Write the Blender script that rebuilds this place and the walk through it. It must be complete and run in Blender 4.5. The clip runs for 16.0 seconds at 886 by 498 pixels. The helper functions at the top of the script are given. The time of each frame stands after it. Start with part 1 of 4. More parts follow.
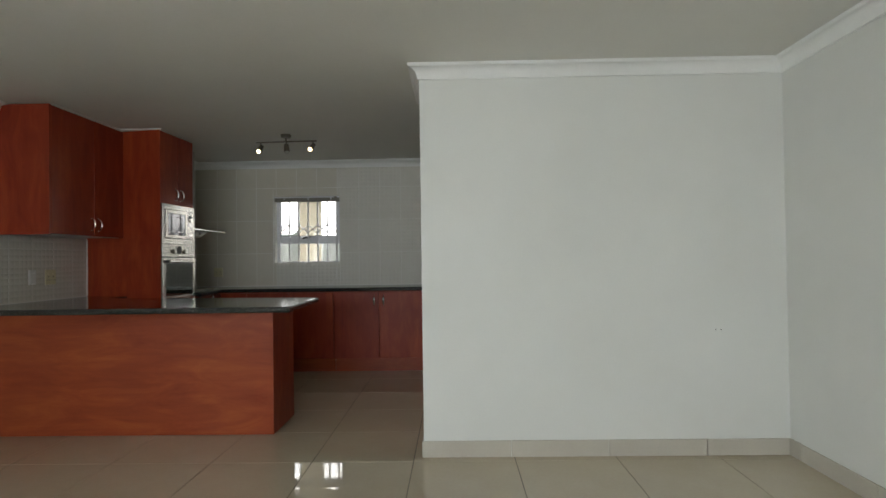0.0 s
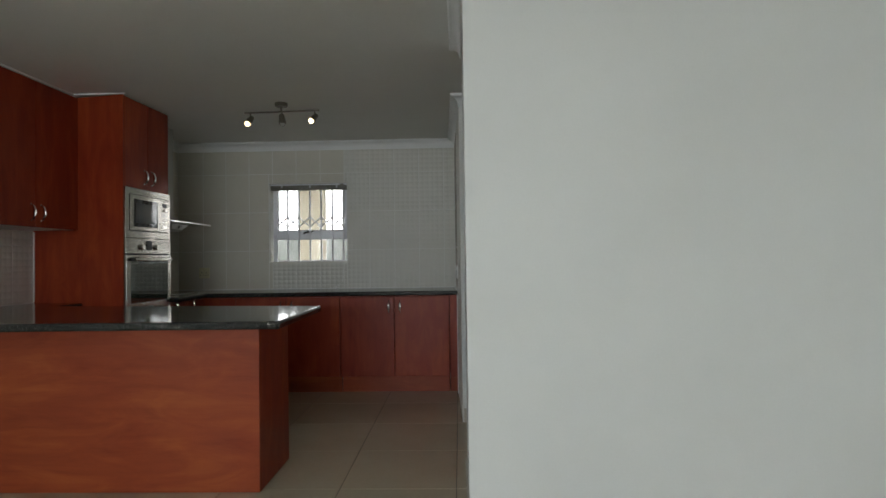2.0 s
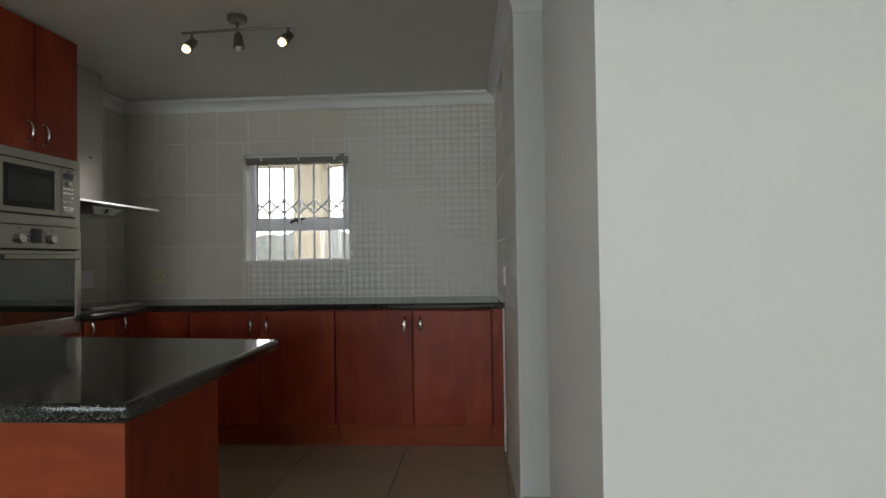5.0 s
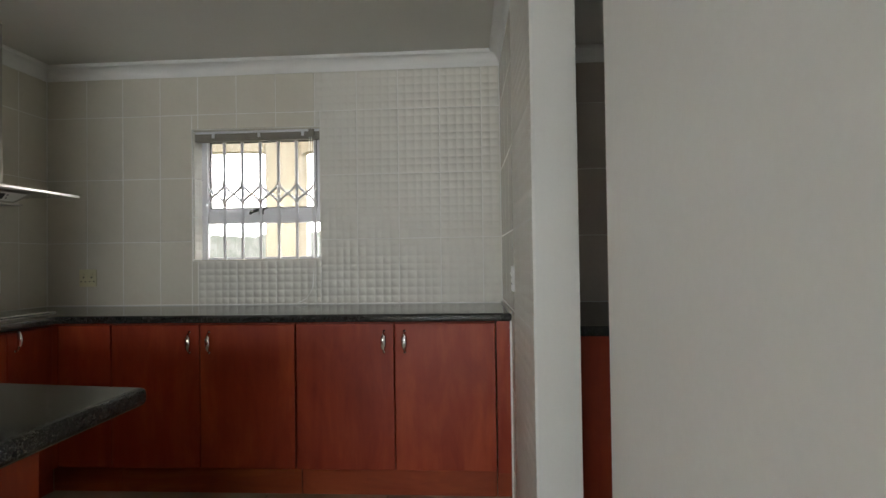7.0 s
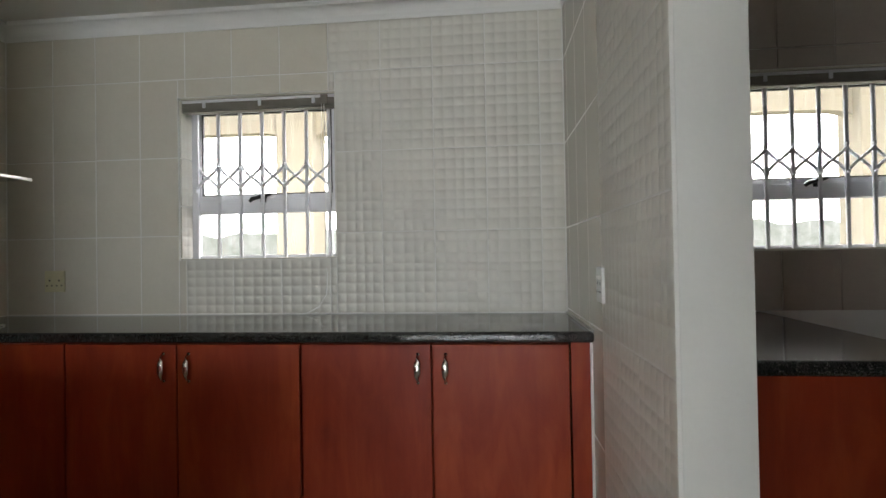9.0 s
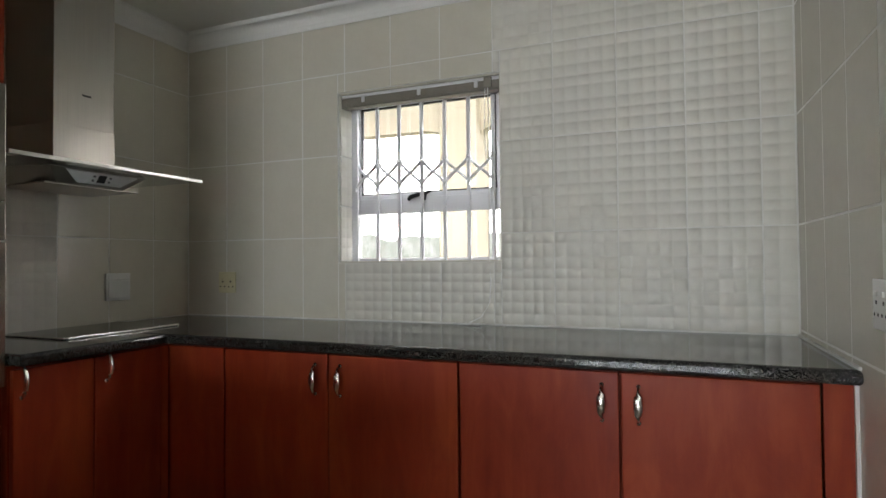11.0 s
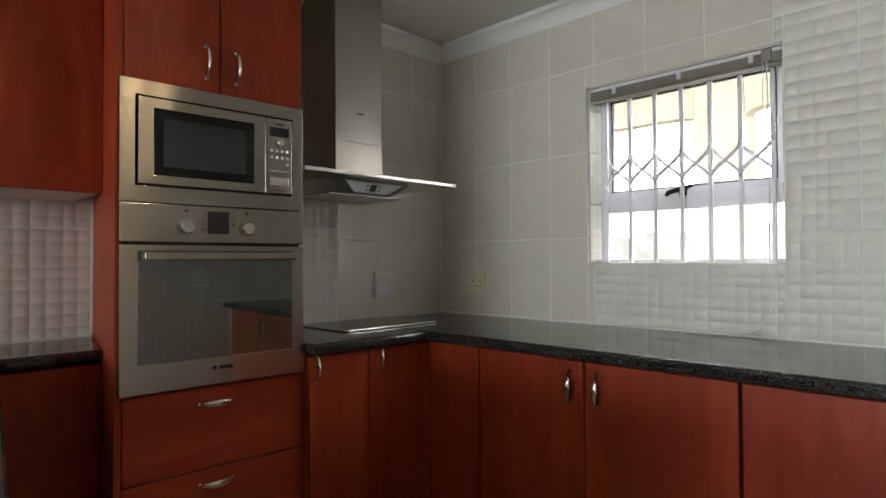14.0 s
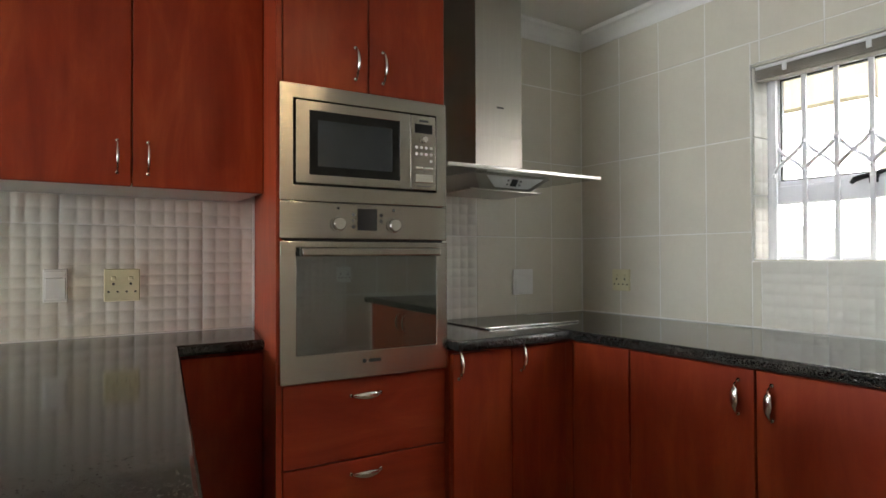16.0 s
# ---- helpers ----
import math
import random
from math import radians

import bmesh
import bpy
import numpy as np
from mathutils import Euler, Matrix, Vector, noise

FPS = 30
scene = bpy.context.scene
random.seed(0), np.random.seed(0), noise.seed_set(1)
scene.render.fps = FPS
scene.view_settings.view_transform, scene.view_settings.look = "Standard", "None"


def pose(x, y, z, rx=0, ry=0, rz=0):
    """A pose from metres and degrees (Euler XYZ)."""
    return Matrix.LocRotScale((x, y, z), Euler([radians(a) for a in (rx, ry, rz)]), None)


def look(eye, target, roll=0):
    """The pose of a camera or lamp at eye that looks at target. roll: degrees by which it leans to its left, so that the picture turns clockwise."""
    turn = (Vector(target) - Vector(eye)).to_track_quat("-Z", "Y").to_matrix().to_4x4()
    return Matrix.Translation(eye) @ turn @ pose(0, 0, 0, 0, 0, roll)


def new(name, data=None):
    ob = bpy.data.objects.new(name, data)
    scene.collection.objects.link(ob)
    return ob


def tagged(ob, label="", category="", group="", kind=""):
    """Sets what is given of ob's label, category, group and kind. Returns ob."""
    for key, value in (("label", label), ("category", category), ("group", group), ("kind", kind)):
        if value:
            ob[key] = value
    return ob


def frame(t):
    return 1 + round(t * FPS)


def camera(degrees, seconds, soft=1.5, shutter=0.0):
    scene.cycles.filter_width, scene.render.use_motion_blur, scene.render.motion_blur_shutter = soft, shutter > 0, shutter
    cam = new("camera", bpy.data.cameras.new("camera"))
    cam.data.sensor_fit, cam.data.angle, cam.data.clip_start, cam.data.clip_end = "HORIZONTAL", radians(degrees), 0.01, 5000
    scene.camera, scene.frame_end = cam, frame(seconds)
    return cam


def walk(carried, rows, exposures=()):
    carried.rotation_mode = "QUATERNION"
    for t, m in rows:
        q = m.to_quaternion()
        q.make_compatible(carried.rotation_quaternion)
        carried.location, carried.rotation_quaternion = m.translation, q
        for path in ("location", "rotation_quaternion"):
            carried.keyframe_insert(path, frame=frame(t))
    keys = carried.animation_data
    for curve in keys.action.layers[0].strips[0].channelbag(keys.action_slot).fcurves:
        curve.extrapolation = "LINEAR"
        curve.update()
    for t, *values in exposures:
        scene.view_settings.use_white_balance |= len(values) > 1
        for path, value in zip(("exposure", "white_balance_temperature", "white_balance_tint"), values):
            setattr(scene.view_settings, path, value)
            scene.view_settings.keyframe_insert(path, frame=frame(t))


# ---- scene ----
cam = camera(74.3, 16.0)
PATH = [
    (0, (-0.311, 1.746, 1.245), (-0.349, 3.746, 1.28), -0.8),
    (0.5, (-0.396, 2.025, 1.241), (-0.429, 4.025, 1.276), -0.8),
    (1, (-0.438, 2.31, 1.223), (-0.481, 4.309, 1.263), -0.8),
    (1.5, (-0.465, 2.557, 1.236), (-0.517, 4.556, 1.271), -0.8),
    (2, (-0.547, 2.844, 1.224), (-0.603, 4.843, 1.262), -0.8),
    (2.5, (-0.591, 3.111, 1.223), (-0.656, 5.11, 1.262), -0.8),
    (3, (-0.604, 3.384, 1.237), (-0.684, 5.382, 1.276), -0.8),
    (3.5, (-0.604, 3.642, 1.231), (-0.713, 5.638, 1.269), -0.9),
    (4, (-0.654, 3.943, 1.224), (-0.778, 5.938, 1.26), -0.9),
    (6.5, (-0.719, 5.142, 1.218), (-0.854, 7.137, 1.253), -0.8),
    (7, (-0.703, 5.325, 1.21), (-0.84, 7.32, 1.246), -0.8),
    (7.5, (-0.733, 5.535, 1.213), (-0.87, 7.53, 1.246), -0.8),
    (8, (-0.771, 5.744, 1.221), (-0.917, 7.739, 1.248), -0.9),
    (10.5, (-0.968, 6.399, 1.211), (-1.545, 8.314, 1.253), -0.6),
    (11, (-0.976, 6.45, 1.223), (-1.736, 8.299, 1.266), -0.5),
    (11.5, (-1.008, 6.446, 1.229), (-1.901, 8.236, 1.268), -0.6),
    (12, (-1.018, 6.451, 1.241), (-2.042, 8.169, 1.276), -0.4),
    (12.5, (-1.023, 6.467, 1.243), (-2.165, 8.109, 1.278), -0.3),
    (13, (-1.045, 6.469, 1.238), (-2.283, 8.04, 1.278), -0.3),
    (13.5, (-1.071, 6.467, 1.241), (-2.393, 7.967, 1.279), -0.3),
    (14, (-1.088, 6.474, 1.244), (-2.495, 7.894, 1.282), -0.3),
    (14.5, (-1.1, 6.489, 1.243), (-2.584, 7.828, 1.277), -0.3),
    (15, (-1.136, 6.479, 1.241), (-2.685, 7.743, 1.275), -0.3),
    (15.5, (-1.153, 6.478, 1.241), (-2.772, 7.652, 1.271), -0.2),
    (16, (-1.172, 6.462, 1.241), (-2.85, 7.549, 1.271), -0.2),
]
walk(cam, [(t, look(eye, target, roll)) for t, eye, target, roll in PATH],
     [(0.0, -0.24, 6750, 10), (2.0, -0.29, 6550, 10), (4.0, -0.29, 6500, 10), (6.5, 0.38, 6900, 13), (7.5, 0.56, 6900, 13), (8.0, 0.6, 6800, 13), (10.5, 0.66, 6750, 13), (11.5, 0.82, 6750, 13), (13.5, 1.02, 6700, 13), (15.5, 1.28, 6750, 13), (16.0, 1.42, 6800, 13)])

# ---------------------------------------------------------------- world, sun, large lights
world = bpy.data.worlds.new("sky")
scene.world = world
world.use_nodes = True
_n = world.node_tree.nodes
_sky = _n.new("ShaderNodeTexSky")
_sky.sky_type, _sky.sun_disc = "NISHITA", False
_sky.sun_elevation, _sky.sun_rotation = radians(58), radians(200)
_n["Background"].inputs["Strength"].default_value = 0.15
world.node_tree.links.new(_sky.outputs[0], _n["Background"].inputs["Color"])


def lamp(name, kind, energy, m, color=(1, 1, 1), **more):
    data = bpy.data.lights.new(name, kind)
    data.energy, data.color = energy, color
    for key, value in more.items():
        if key == "size":
            data.shape, data.size, data.size_y = "RECTANGLE", value[0], value[1]
        if key == "angle":
            data.angle = value
        if key == "spot":
            data.spot_size, data.spot_blend = value, 1.0
        if key == "radius":
            data.shadow_soft_size = value
    ob = new(name, data)
    ob.matrix_world = m
    return ob


SUN_WAY = Vector((-0.25, 0.47, -0.85))
lamp("sun", "SUN", 3.0, look((0, 0, 20), Vector((0, 0, 20)) + SUN_WAY), (1, 0.95, 0.88), angle=radians(0.5))
# daylight of the low sky in front of the glazed living-room doors
lamp("daylight_doors", "AREA", 290, look((-1.5, -4.6, 1.95), (-1.2, 6, 1.3)), (0.84, 0.935, 1.0), size=(5.6, 2.5))
# fill lamp before the living room's side opening, which is added and unseen
lamp("added_side_light", "AREA", 75, look((-4.25, 1.5, 1.7), (1, 2.6, 1.1)), (0.84, 0.935, 1.0), size=(2.9, 1.4))
# sky over the yard, falling in through the two kitchen windows
for wx in (-2.12, 0.59):
    lamp("daylight_window", "AREA", 34, look((wx, 9.6, 2.5), (wx, 8.9, 1.2)), (0.84, 0.93, 1.0), size=(1.7, 0.5))


# ---------------------------------------------------------------- materials
def material(name, rough=0.5, metal=0.0, coat=0.0):
    m = bpy.data.materials.new(name)
    m.use_nodes = True
    b = m.node_tree.nodes["Principled BSDF"]
    b.inputs["Roughness"].default_value, b.inputs["Metallic"].default_value = rough, metal
    b.inputs["Coat Weight"].default_value = coat
    return m, m.node_tree, b


def link(tree, a, b):
    tree.links.new(a, b)


def node(tree, kind, **values):
    n = tree.nodes.new(kind)
    for key, value in values.items():
        n.inputs[key].default_value = value
    return n


def coords(tree, scale=(1, 1, 1)):
    c = tree.nodes.new("ShaderNodeTexCoord")
    mp = node(tree, "ShaderNodeMapping", Scale=scale)
    link(tree, c.outputs["Object"], mp.inputs["Vector"])
    return mp.outputs["Vector"]


def ramp(tree, fac, stops):
    r = tree.nodes.new("ShaderNodeValToRGB")
    while len(r.color_ramp.elements) < len(stops):
        r.color_ramp.elements.new(0.5)
    for e, (p, c) in zip(r.color_ramp.elements, stops):
        e.position, e.color = p, (*c, 1)
    link(tree, fac, r.inputs["Fac"])
    return r.outputs["Color"]


def bump(tree, b, height, strength, distance=0.01):
    n = node(tree, "ShaderNodeBump", Strength=strength, Distance=distance)
    link(tree, height, n.inputs["Height"])
    link(tree, n.outputs["Normal"], b.inputs["Normal"])


def mottled(name, dark, light, scale=3.0, rough=0.5, fine=140.0, relief=0.05, metal=0.0, coat=0.0, stretch=(1, 1, 1), wear=0.06):
    """A surface of two close shades, broad patches and fine grain, with uneven gloss."""
    m, t, b = material(name, rough, metal, coat)
    broad = node(t, "ShaderNodeTexNoise", Scale=scale, Detail=4.0, Roughness=0.6)
    grain = node(t, "ShaderNodeTexNoise", Scale=fine, Detail=3.0)
    v = coords(t, stretch)
    link(t, v, broad.inputs["Vector"])
    link(t, v, grain.inputs["Vector"])
    mix = node(t, "ShaderNodeMix")
    mix.inputs[0].default_value = 0.25
    link(t, broad.outputs["Fac"], mix.inputs[2])
    link(t, grain.outputs["Fac"], mix.inputs[3])
    link(t, ramp(t, mix.outputs[0], [(0.3, dark), (0.7, light)]), b.inputs["Base Color"])
    rr = node(t, "ShaderNodeMapRange")
    rr.inputs["To Min"].default_value, rr.inputs["To Max"].default_value = max(0.02, rough - wear), rough + wear
    link(t, broad.outputs["Fac"], rr.inputs["Value"])
    link(t, rr.outputs[0], b.inputs["Roughness"])
    bump(t, b, grain.outputs["Fac"], relief)
    return m


def wood(name, grain_axis, rough=0.4, tone=(1, 1, 1)):
    """Cherry-stained foil: long streaks along the grain over softer clouds."""
    m, t, b = material(name, rough, 0.0, 0.06)
    b.inputs["Coat Roughness"].default_value = 0.25
    b.inputs["Specular IOR Level"].default_value = 0.22
    s = [9.0, 9.0, 9.0]
    s["xyz".index(grain_axis)] = 0.55
    streak = node(t, "ShaderNodeTexNoise", Scale=1.6, Detail=7.0, Roughness=0.62, Distortion=0.6)
    link(t, coords(t, s), streak.inputs["Vector"])
    s2 = [3.6, 3.6, 3.6]
    s2["xyz".index(grain_axis)] = 1.0
    cloud = node(t, "ShaderNodeTexNoise", Scale=2.2, Detail=5.0, Roughness=0.6, Distortion=0.8)
    link(t, coords(t, s2), cloud.inputs["Vector"])
    info = t.nodes.new("ShaderNodeObjectInfo")
    mix = node(t, "ShaderNodeMix")
    mix.inputs[0].default_value = 0.66
    link(t, streak.outputs["Fac"], mix.inputs[2])
    link(t, cloud.outputs["Fac"], mix.inputs[3])
    add = node(t, "ShaderNodeMath")
    add.operation = "MULTIPLY_ADD"
    add.inputs[1].default_value, add.inputs[2].default_value = 0.08, -0.04
    link(t, info.outputs["Random"], add.inputs[0])
    both = node(t, "ShaderNodeMath")
    link(t, mix.outputs[0], both.inputs[0])
    link(t, add.outputs[0], both.inputs[1])
    link(t, ramp(t, both.outputs[0], [(p, tuple(a * k for a, k in zip(c, tone))) for p, c in ((0.3, (0.21, 0.0235, 0.0105)), (0.5, (0.29, 0.0395, 0.0145)), (0.7, (0.39, 0.069, 0.021)))]), b.inputs["Base Color"])
    bump(t, b, streak.outputs["Fac"], 0.04)
    return m


def granite(name):
    m, t, b = material(name, 0.09)
    v = coords(t)
    cells = node(t, "ShaderNodeTexVoronoi", Scale=430.0)
    cells.inputs["Randomness"].default_value = 1.0
    link(t, v, cells.inputs["Vector"])
    clump = node(t, "ShaderNodeTexNoise", Scale=90.0, Detail=5.0, Roughness=0.7)
    link(t, v, clump.inputs["Vector"])
    sep = t.nodes.new("ShaderNodeSeparateColor")
    link(t, cells.outputs["Color"], sep.inputs[0])
    mul = node(t, "ShaderNodeMath")
    mul.operation = "MULTIPLY"
    link(t, sep.outputs[0], mul.inputs[0])
    link(t, clump.outputs["Fac"], mul.inputs[1])
    link(t, ramp(t, mul.outputs[0], [(0.2, (0.008, 0.009, 0.009)), (0.36, (0.04, 0.041, 0.038)), (0.62, (0.13, 0.128, 0.118))]), b.inputs["Base Color"])
    return m


def brushed(name, axis, base=(0.46, 0.437, 0.395), rough=0.2, uneven=0.07, relief=0.05):
    m, t, b = material(name, rough, 1.0)
    s = [260.0, 260.0, 260.0]
    s["xyz".index(axis)] = 3.0
    lines = node(t, "ShaderNodeTexNoise", Scale=1.0, Detail=3.0)
    link(t, coords(t, s), lines.inputs["Vector"])
    smear = node(t, "ShaderNodeTexNoise", Scale=5.0, Detail=4.0)
    link(t, coords(t), smear.inputs["Vector"])
    link(t, ramp(t, lines.outputs["Fac"], [(0.2, tuple(c * 0.88 for c in base)), (0.8, base)]), b.inputs["Base Color"])
    rr = node(t, "ShaderNodeMapRange")
    rr.inputs["To Min"].default_value, rr.inputs["To Max"].default_value = rough - 0.7 * uneven, rough + 1.2 * uneven
    link(t, smear.outputs["Fac"], rr.inputs["Value"])
    link(t, rr.outputs[0], b.inputs["Roughness"])
    bump(t, b, lines.outputs["Fac"], relief, 0.002)
    if axis == "y":
        # gleams smear across the brushing
        b.inputs["Anisotropic"].default_value = 0.95
        tangent = node(t, "ShaderNodeCombineXYZ", Z=1.0)
        link(t, tangent.outputs[0], b.inputs["Tangent"])
    return m


def clear_glass(name, tint=(1, 1, 1), rough=0.0):
    m, t, b = material(name, rough)
    b.inputs["Base Color"].default_value = (*tint, 1)
    b.inputs["Transmission Weight"].default_value = 1.0
    b.inputs["IOR"].default_value = 1.45
    return m


def glowing(name, color, strength):
    m, t, b = material(name, 0.4)
    b.inputs["Base Color"].default_value = (*color, 1)
    b.inputs["Emission Color"].default_value = (*color, 1)
    b.inputs["Emission Strength"].default_value = strength
    return m


PAINT = mottled("wall_paint", (0.69, 0.69, 0.655), (0.75, 0.75, 0.715), 1.3, 0.55, 90, 0.03)
CEILING = mottled("ceiling_paint", (0.72, 0.71, 0.665), (0.78, 0.77, 0.725), 0.8, 0.7, 60, 0.05)
PLASTER_WHITE = mottled("cornice_white", (0.78, 0.78, 0.76), (0.85, 0.85, 0.83), 2, 0.6, 80, 0.04)
TILE = mottled("glazed_wall_tile", (0.645, 0.61, 0.52), (0.715, 0.68, 0.59), 2.5, 0.24, 60, 0.02, wear=0.05)
# the plain wall tile again, darker and browner to carry the scullery's shade
SHADED_TILE = mottled("shaded_wall_tile", (0.42, 0.355, 0.3), (0.5, 0.43, 0.37), 2.5, 0.3, 60, 0.02, wear=0.05)
CUSHION = mottled("satin_cushion_tile", (0.65, 0.628, 0.562), (0.72, 0.698, 0.632), 2.5, 0.36, 60, 0.02, wear=0.05)
GROUT = mottled("tile_grout", (0.72, 0.71, 0.67), (0.82, 0.81, 0.77), 6, 0.8, 300, 0.15)
FLOOR_TILE = mottled("polished_floor_tile", (0.48, 0.41, 0.3), (0.55, 0.48, 0.365), 1.6, 0.032, 50, 0.001, wear=0.015)
FLOOR_GROUT = mottled("floor_grout", (0.13, 0.11, 0.085), (0.2, 0.17, 0.13), 8, 0.8, 200, 0.1)
SKIRT_TILE = mottled("skirting_tile", (0.5, 0.46, 0.39), (0.57, 0.53, 0.455), 2, 0.14, 60, 0.01)
WOOD_V = wood("cherry_vertical", "z")
WOOD_X = wood("cherry_along", "x", 0.36, (1.1, 1.6, 1.55))
WOOD_Y = wood("cherry_side", "y")
MELAMINE = mottled("white_melamine", (0.66, 0.66, 0.63), (0.72, 0.72, 0.69), 3, 0.4, 100, 0.02)
GRANITE = granite("black_granite")
STEEL = brushed("brushed_steel", "y")
STEEL_V = brushed("brushed_steel_upright", "z", (0.47, 0.45, 0.41), 0.32, 0.02, 0.015)
NICKEL = mottled("satin_nickel", (0.66, 0.64, 0.6), (0.72, 0.7, 0.66), 12, 0.24, 300, 0.01, metal=1.0)
AGED_NICKEL = mottled("aged_nickel", (0.2, 0.18, 0.15), (0.27, 0.245, 0.21), 12, 0.3, 300, 0.01, metal=1.0)
BLACK = mottled("black_plastic", (0.01, 0.01, 0.011), (0.018, 0.018, 0.019), 9, 0.35, 200, 0.03)
SHADOW_GAP = mottled("gap_shade", (0.012, 0.008, 0.006), (0.02, 0.012, 0.009), 9, 0.8, 200, 0.03)
DARK_GLASS = mottled("dark_oven_glass", (0.02, 0.024, 0.015), (0.028, 0.032, 0.021), 3, 0.03, 90, 0.0, wear=0.01)
DARK_GLASS.node_tree.nodes["Principled BSDF"].inputs["IOR"].default_value = 2.5
BLACK_GLASS = mottled("black_door_glass", (0.006, 0.006, 0.006), (0.009, 0.009, 0.009), 3, 0.03, 90, 0.0, wear=0.01)
SCREEN = mottled("microwave_screen", (0.03, 0.036, 0.04), (0.042, 0.048, 0.053), 3, 0.03, 400, 0.001, wear=0.01)
GLASS = clear_glass("window_glass")
HOOD_GLASS = clear_glass("hood_glass", (0.86, 0.93, 0.9))
EDGE_METAL = mottled("hood_trim", (0.75, 0.75, 0.73), (0.82, 0.82, 0.8), 8, 0.3, 200, 0.01, metal=1.0)
WHITE_PLASTIC = mottled("white_plastic", (0.76, 0.76, 0.74), (0.81, 0.81, 0.79), 8, 0.3, 200, 0.01)
CREAM_PLASTIC = mottled("cream_plastic", (0.66, 0.62, 0.4), (0.72, 0.68, 0.46), 8, 0.3, 200, 0.01)
GREY_PRINT = mottled("grey_print", (0.13, 0.13, 0.13), (0.17, 0.17, 0.17), 8, 0.5, 200, 0.01)
DARK_PRINT = mottled("dark_print", (0.03, 0.03, 0.03), (0.05, 0.05, 0.05), 8, 0.5, 200, 0.01)
WHITE_METAL = mottled("white_coated_metal", (0.72, 0.72, 0.74), (0.8, 0.8, 0.82), 5, 0.35, 160, 0.02)
BLIND_GREY = mottled("grey_blind_slats", (0.21, 0.19, 0.16), (0.29, 0.265, 0.225), 14, 0.5, 160, 0.03)
SILICONE = mottled("white_sealant", (0.76, 0.75, 0.72), (0.84, 0.83, 0.8), 12, 0.5, 200, 0.05)
BULB = glowing("lit_bulb", (1.0, 0.78, 0.46), 7.0)
BULB_OFF = mottled("unlit_bulb", (0.5, 0.5, 0.46), (0.6, 0.6, 0.56), 8, 0.2, 100, 0.0)
STUCCO = mottled("cream_stucco", (0.38, 0.33, 0.235), (0.45, 0.4, 0.3), 2, 0.85, 50, 0.25)
BOUNCE_SLAB = mottled("pale_bounce_slab", (0.5, 0.48, 0.43), (0.6, 0.58, 0.53), 2, 0.8, 60, 0.2)
GRASS = mottled("dry_grass", (0.06, 0.09, 0.03), (0.14, 0.15, 0.06), 0.4, 0.9, 12, 0.4)


# ---------------------------------------------------------------- building helpers
def box(bm, x0, x1, y0, y1, z0, z1, bevel=0.0, segments=2):
    made = bmesh.ops.create_cube(bm, size=1.0, matrix=Matrix.LocRotScale(((x0 + x1) / 2, (y0 + y1) / 2, (z0 + z1) / 2), None, (abs(x1 - x0), abs(y1 - y0), abs(z1 - z0))))
    if bevel:
        edges = list({e for v in made["verts"] for e in v.link_edges})
        bmesh.ops.bevel(bm, geom=edges, offset=bevel, segments=segments, affect="EDGES", profile=0.5)
    return bm


def boxes(*rows, bevel=0.0):
    bm = bmesh.new()
    for r in rows:
        box(bm, *r, bevel=bevel)
    return bm


def tube(bm, points, radii, sides=8):
    """A closed tube through points, with a radius (or a pair, for an oval) at each."""
    rings, up = [], Vector((0.0, 0.0, 1.0))
    pts = [Vector(p) for p in points]
    for i, p in enumerate(pts):
        way = (pts[min(i + 1, len(pts) - 1)] - pts[max(i - 1, 0)]).normalized()
        side = way.cross(up if abs(way.z) < 0.95 else Vector((1.0, 0.0, 0.0))).normalized()
        other = side.cross(way)
        r = radii[i] if isinstance(radii, list) else radii
        ra, rb = r if isinstance(r, tuple) else (r, r)
        rings.append([bm.verts.new(p + side * ra * math.cos(a) + other * rb * math.sin(a)) for a in (2 * math.pi * k / sides for k in range(sides))])
    for a, b in zip(rings, rings[1:]):
        for k in range(sides):
            bm.faces.new((a[k], a[(k + 1) % sides], b[(k + 1) % sides], b[k]))
    bm.faces.new(rings[0][::-1])
    bm.faces.new(rings[-1])
    return bm


def prism(bm, outline, low, high, axis="z", bevel=0.0):
    """A plain prism over an outline in the two other axes, given in order."""
    def at(p, h):
        return {"z": (p[0], p[1], h), "y": (p[0], h, p[1]), "x": (h, p[0], p[1])}[axis]
    a = [bm.verts.new(at(p, low)) for p in outline]
    b = [bm.verts.new(at(p, high)) for p in outline]
    n, faces = len(outline), []
    faces.append(bm.faces.new(a[::-1]))
    faces.append(bm.faces.new(b))
    for i in range(n):
        faces.append(bm.faces.new((a[i], a[(i + 1) % n], b[(i + 1) % n], b[i])))
    bmesh.ops.recalc_face_normals(bm, faces=faces)
    if bevel:
        bmesh.ops.bevel(bm, geom=list({e for f in faces for e in f.edges}), offset=bevel, segments=3, affect="EDGES", profile=0.5)
    return bm


def mesh_of(name, bm, mat, smooth=False):
    me = bpy.data.meshes.new(name)
    bmesh.ops.recalc_face_normals(bm, faces=bm.faces[:])
    bm.to_mesh(me)
    bm.free()
    me.materials.append(mat)
    if smooth:
        for p in me.polygons:
            p.use_smooth = True
    return me


def under(ob, parent):
    ob.parent = parent
    up, m = parent, Matrix()
    while up:
        m = up.matrix_basis if up.parent is None else m
        up = up.parent
    ob.matrix_parent_inverse = m.inverted() if parent.parent is None else Matrix()
    return ob


def part(name, bm, mat, parent, label="", smooth=False):
    ob = under(new(name, mesh_of(name, bm, mat, smooth)), parent)
    return tagged(ob, label)


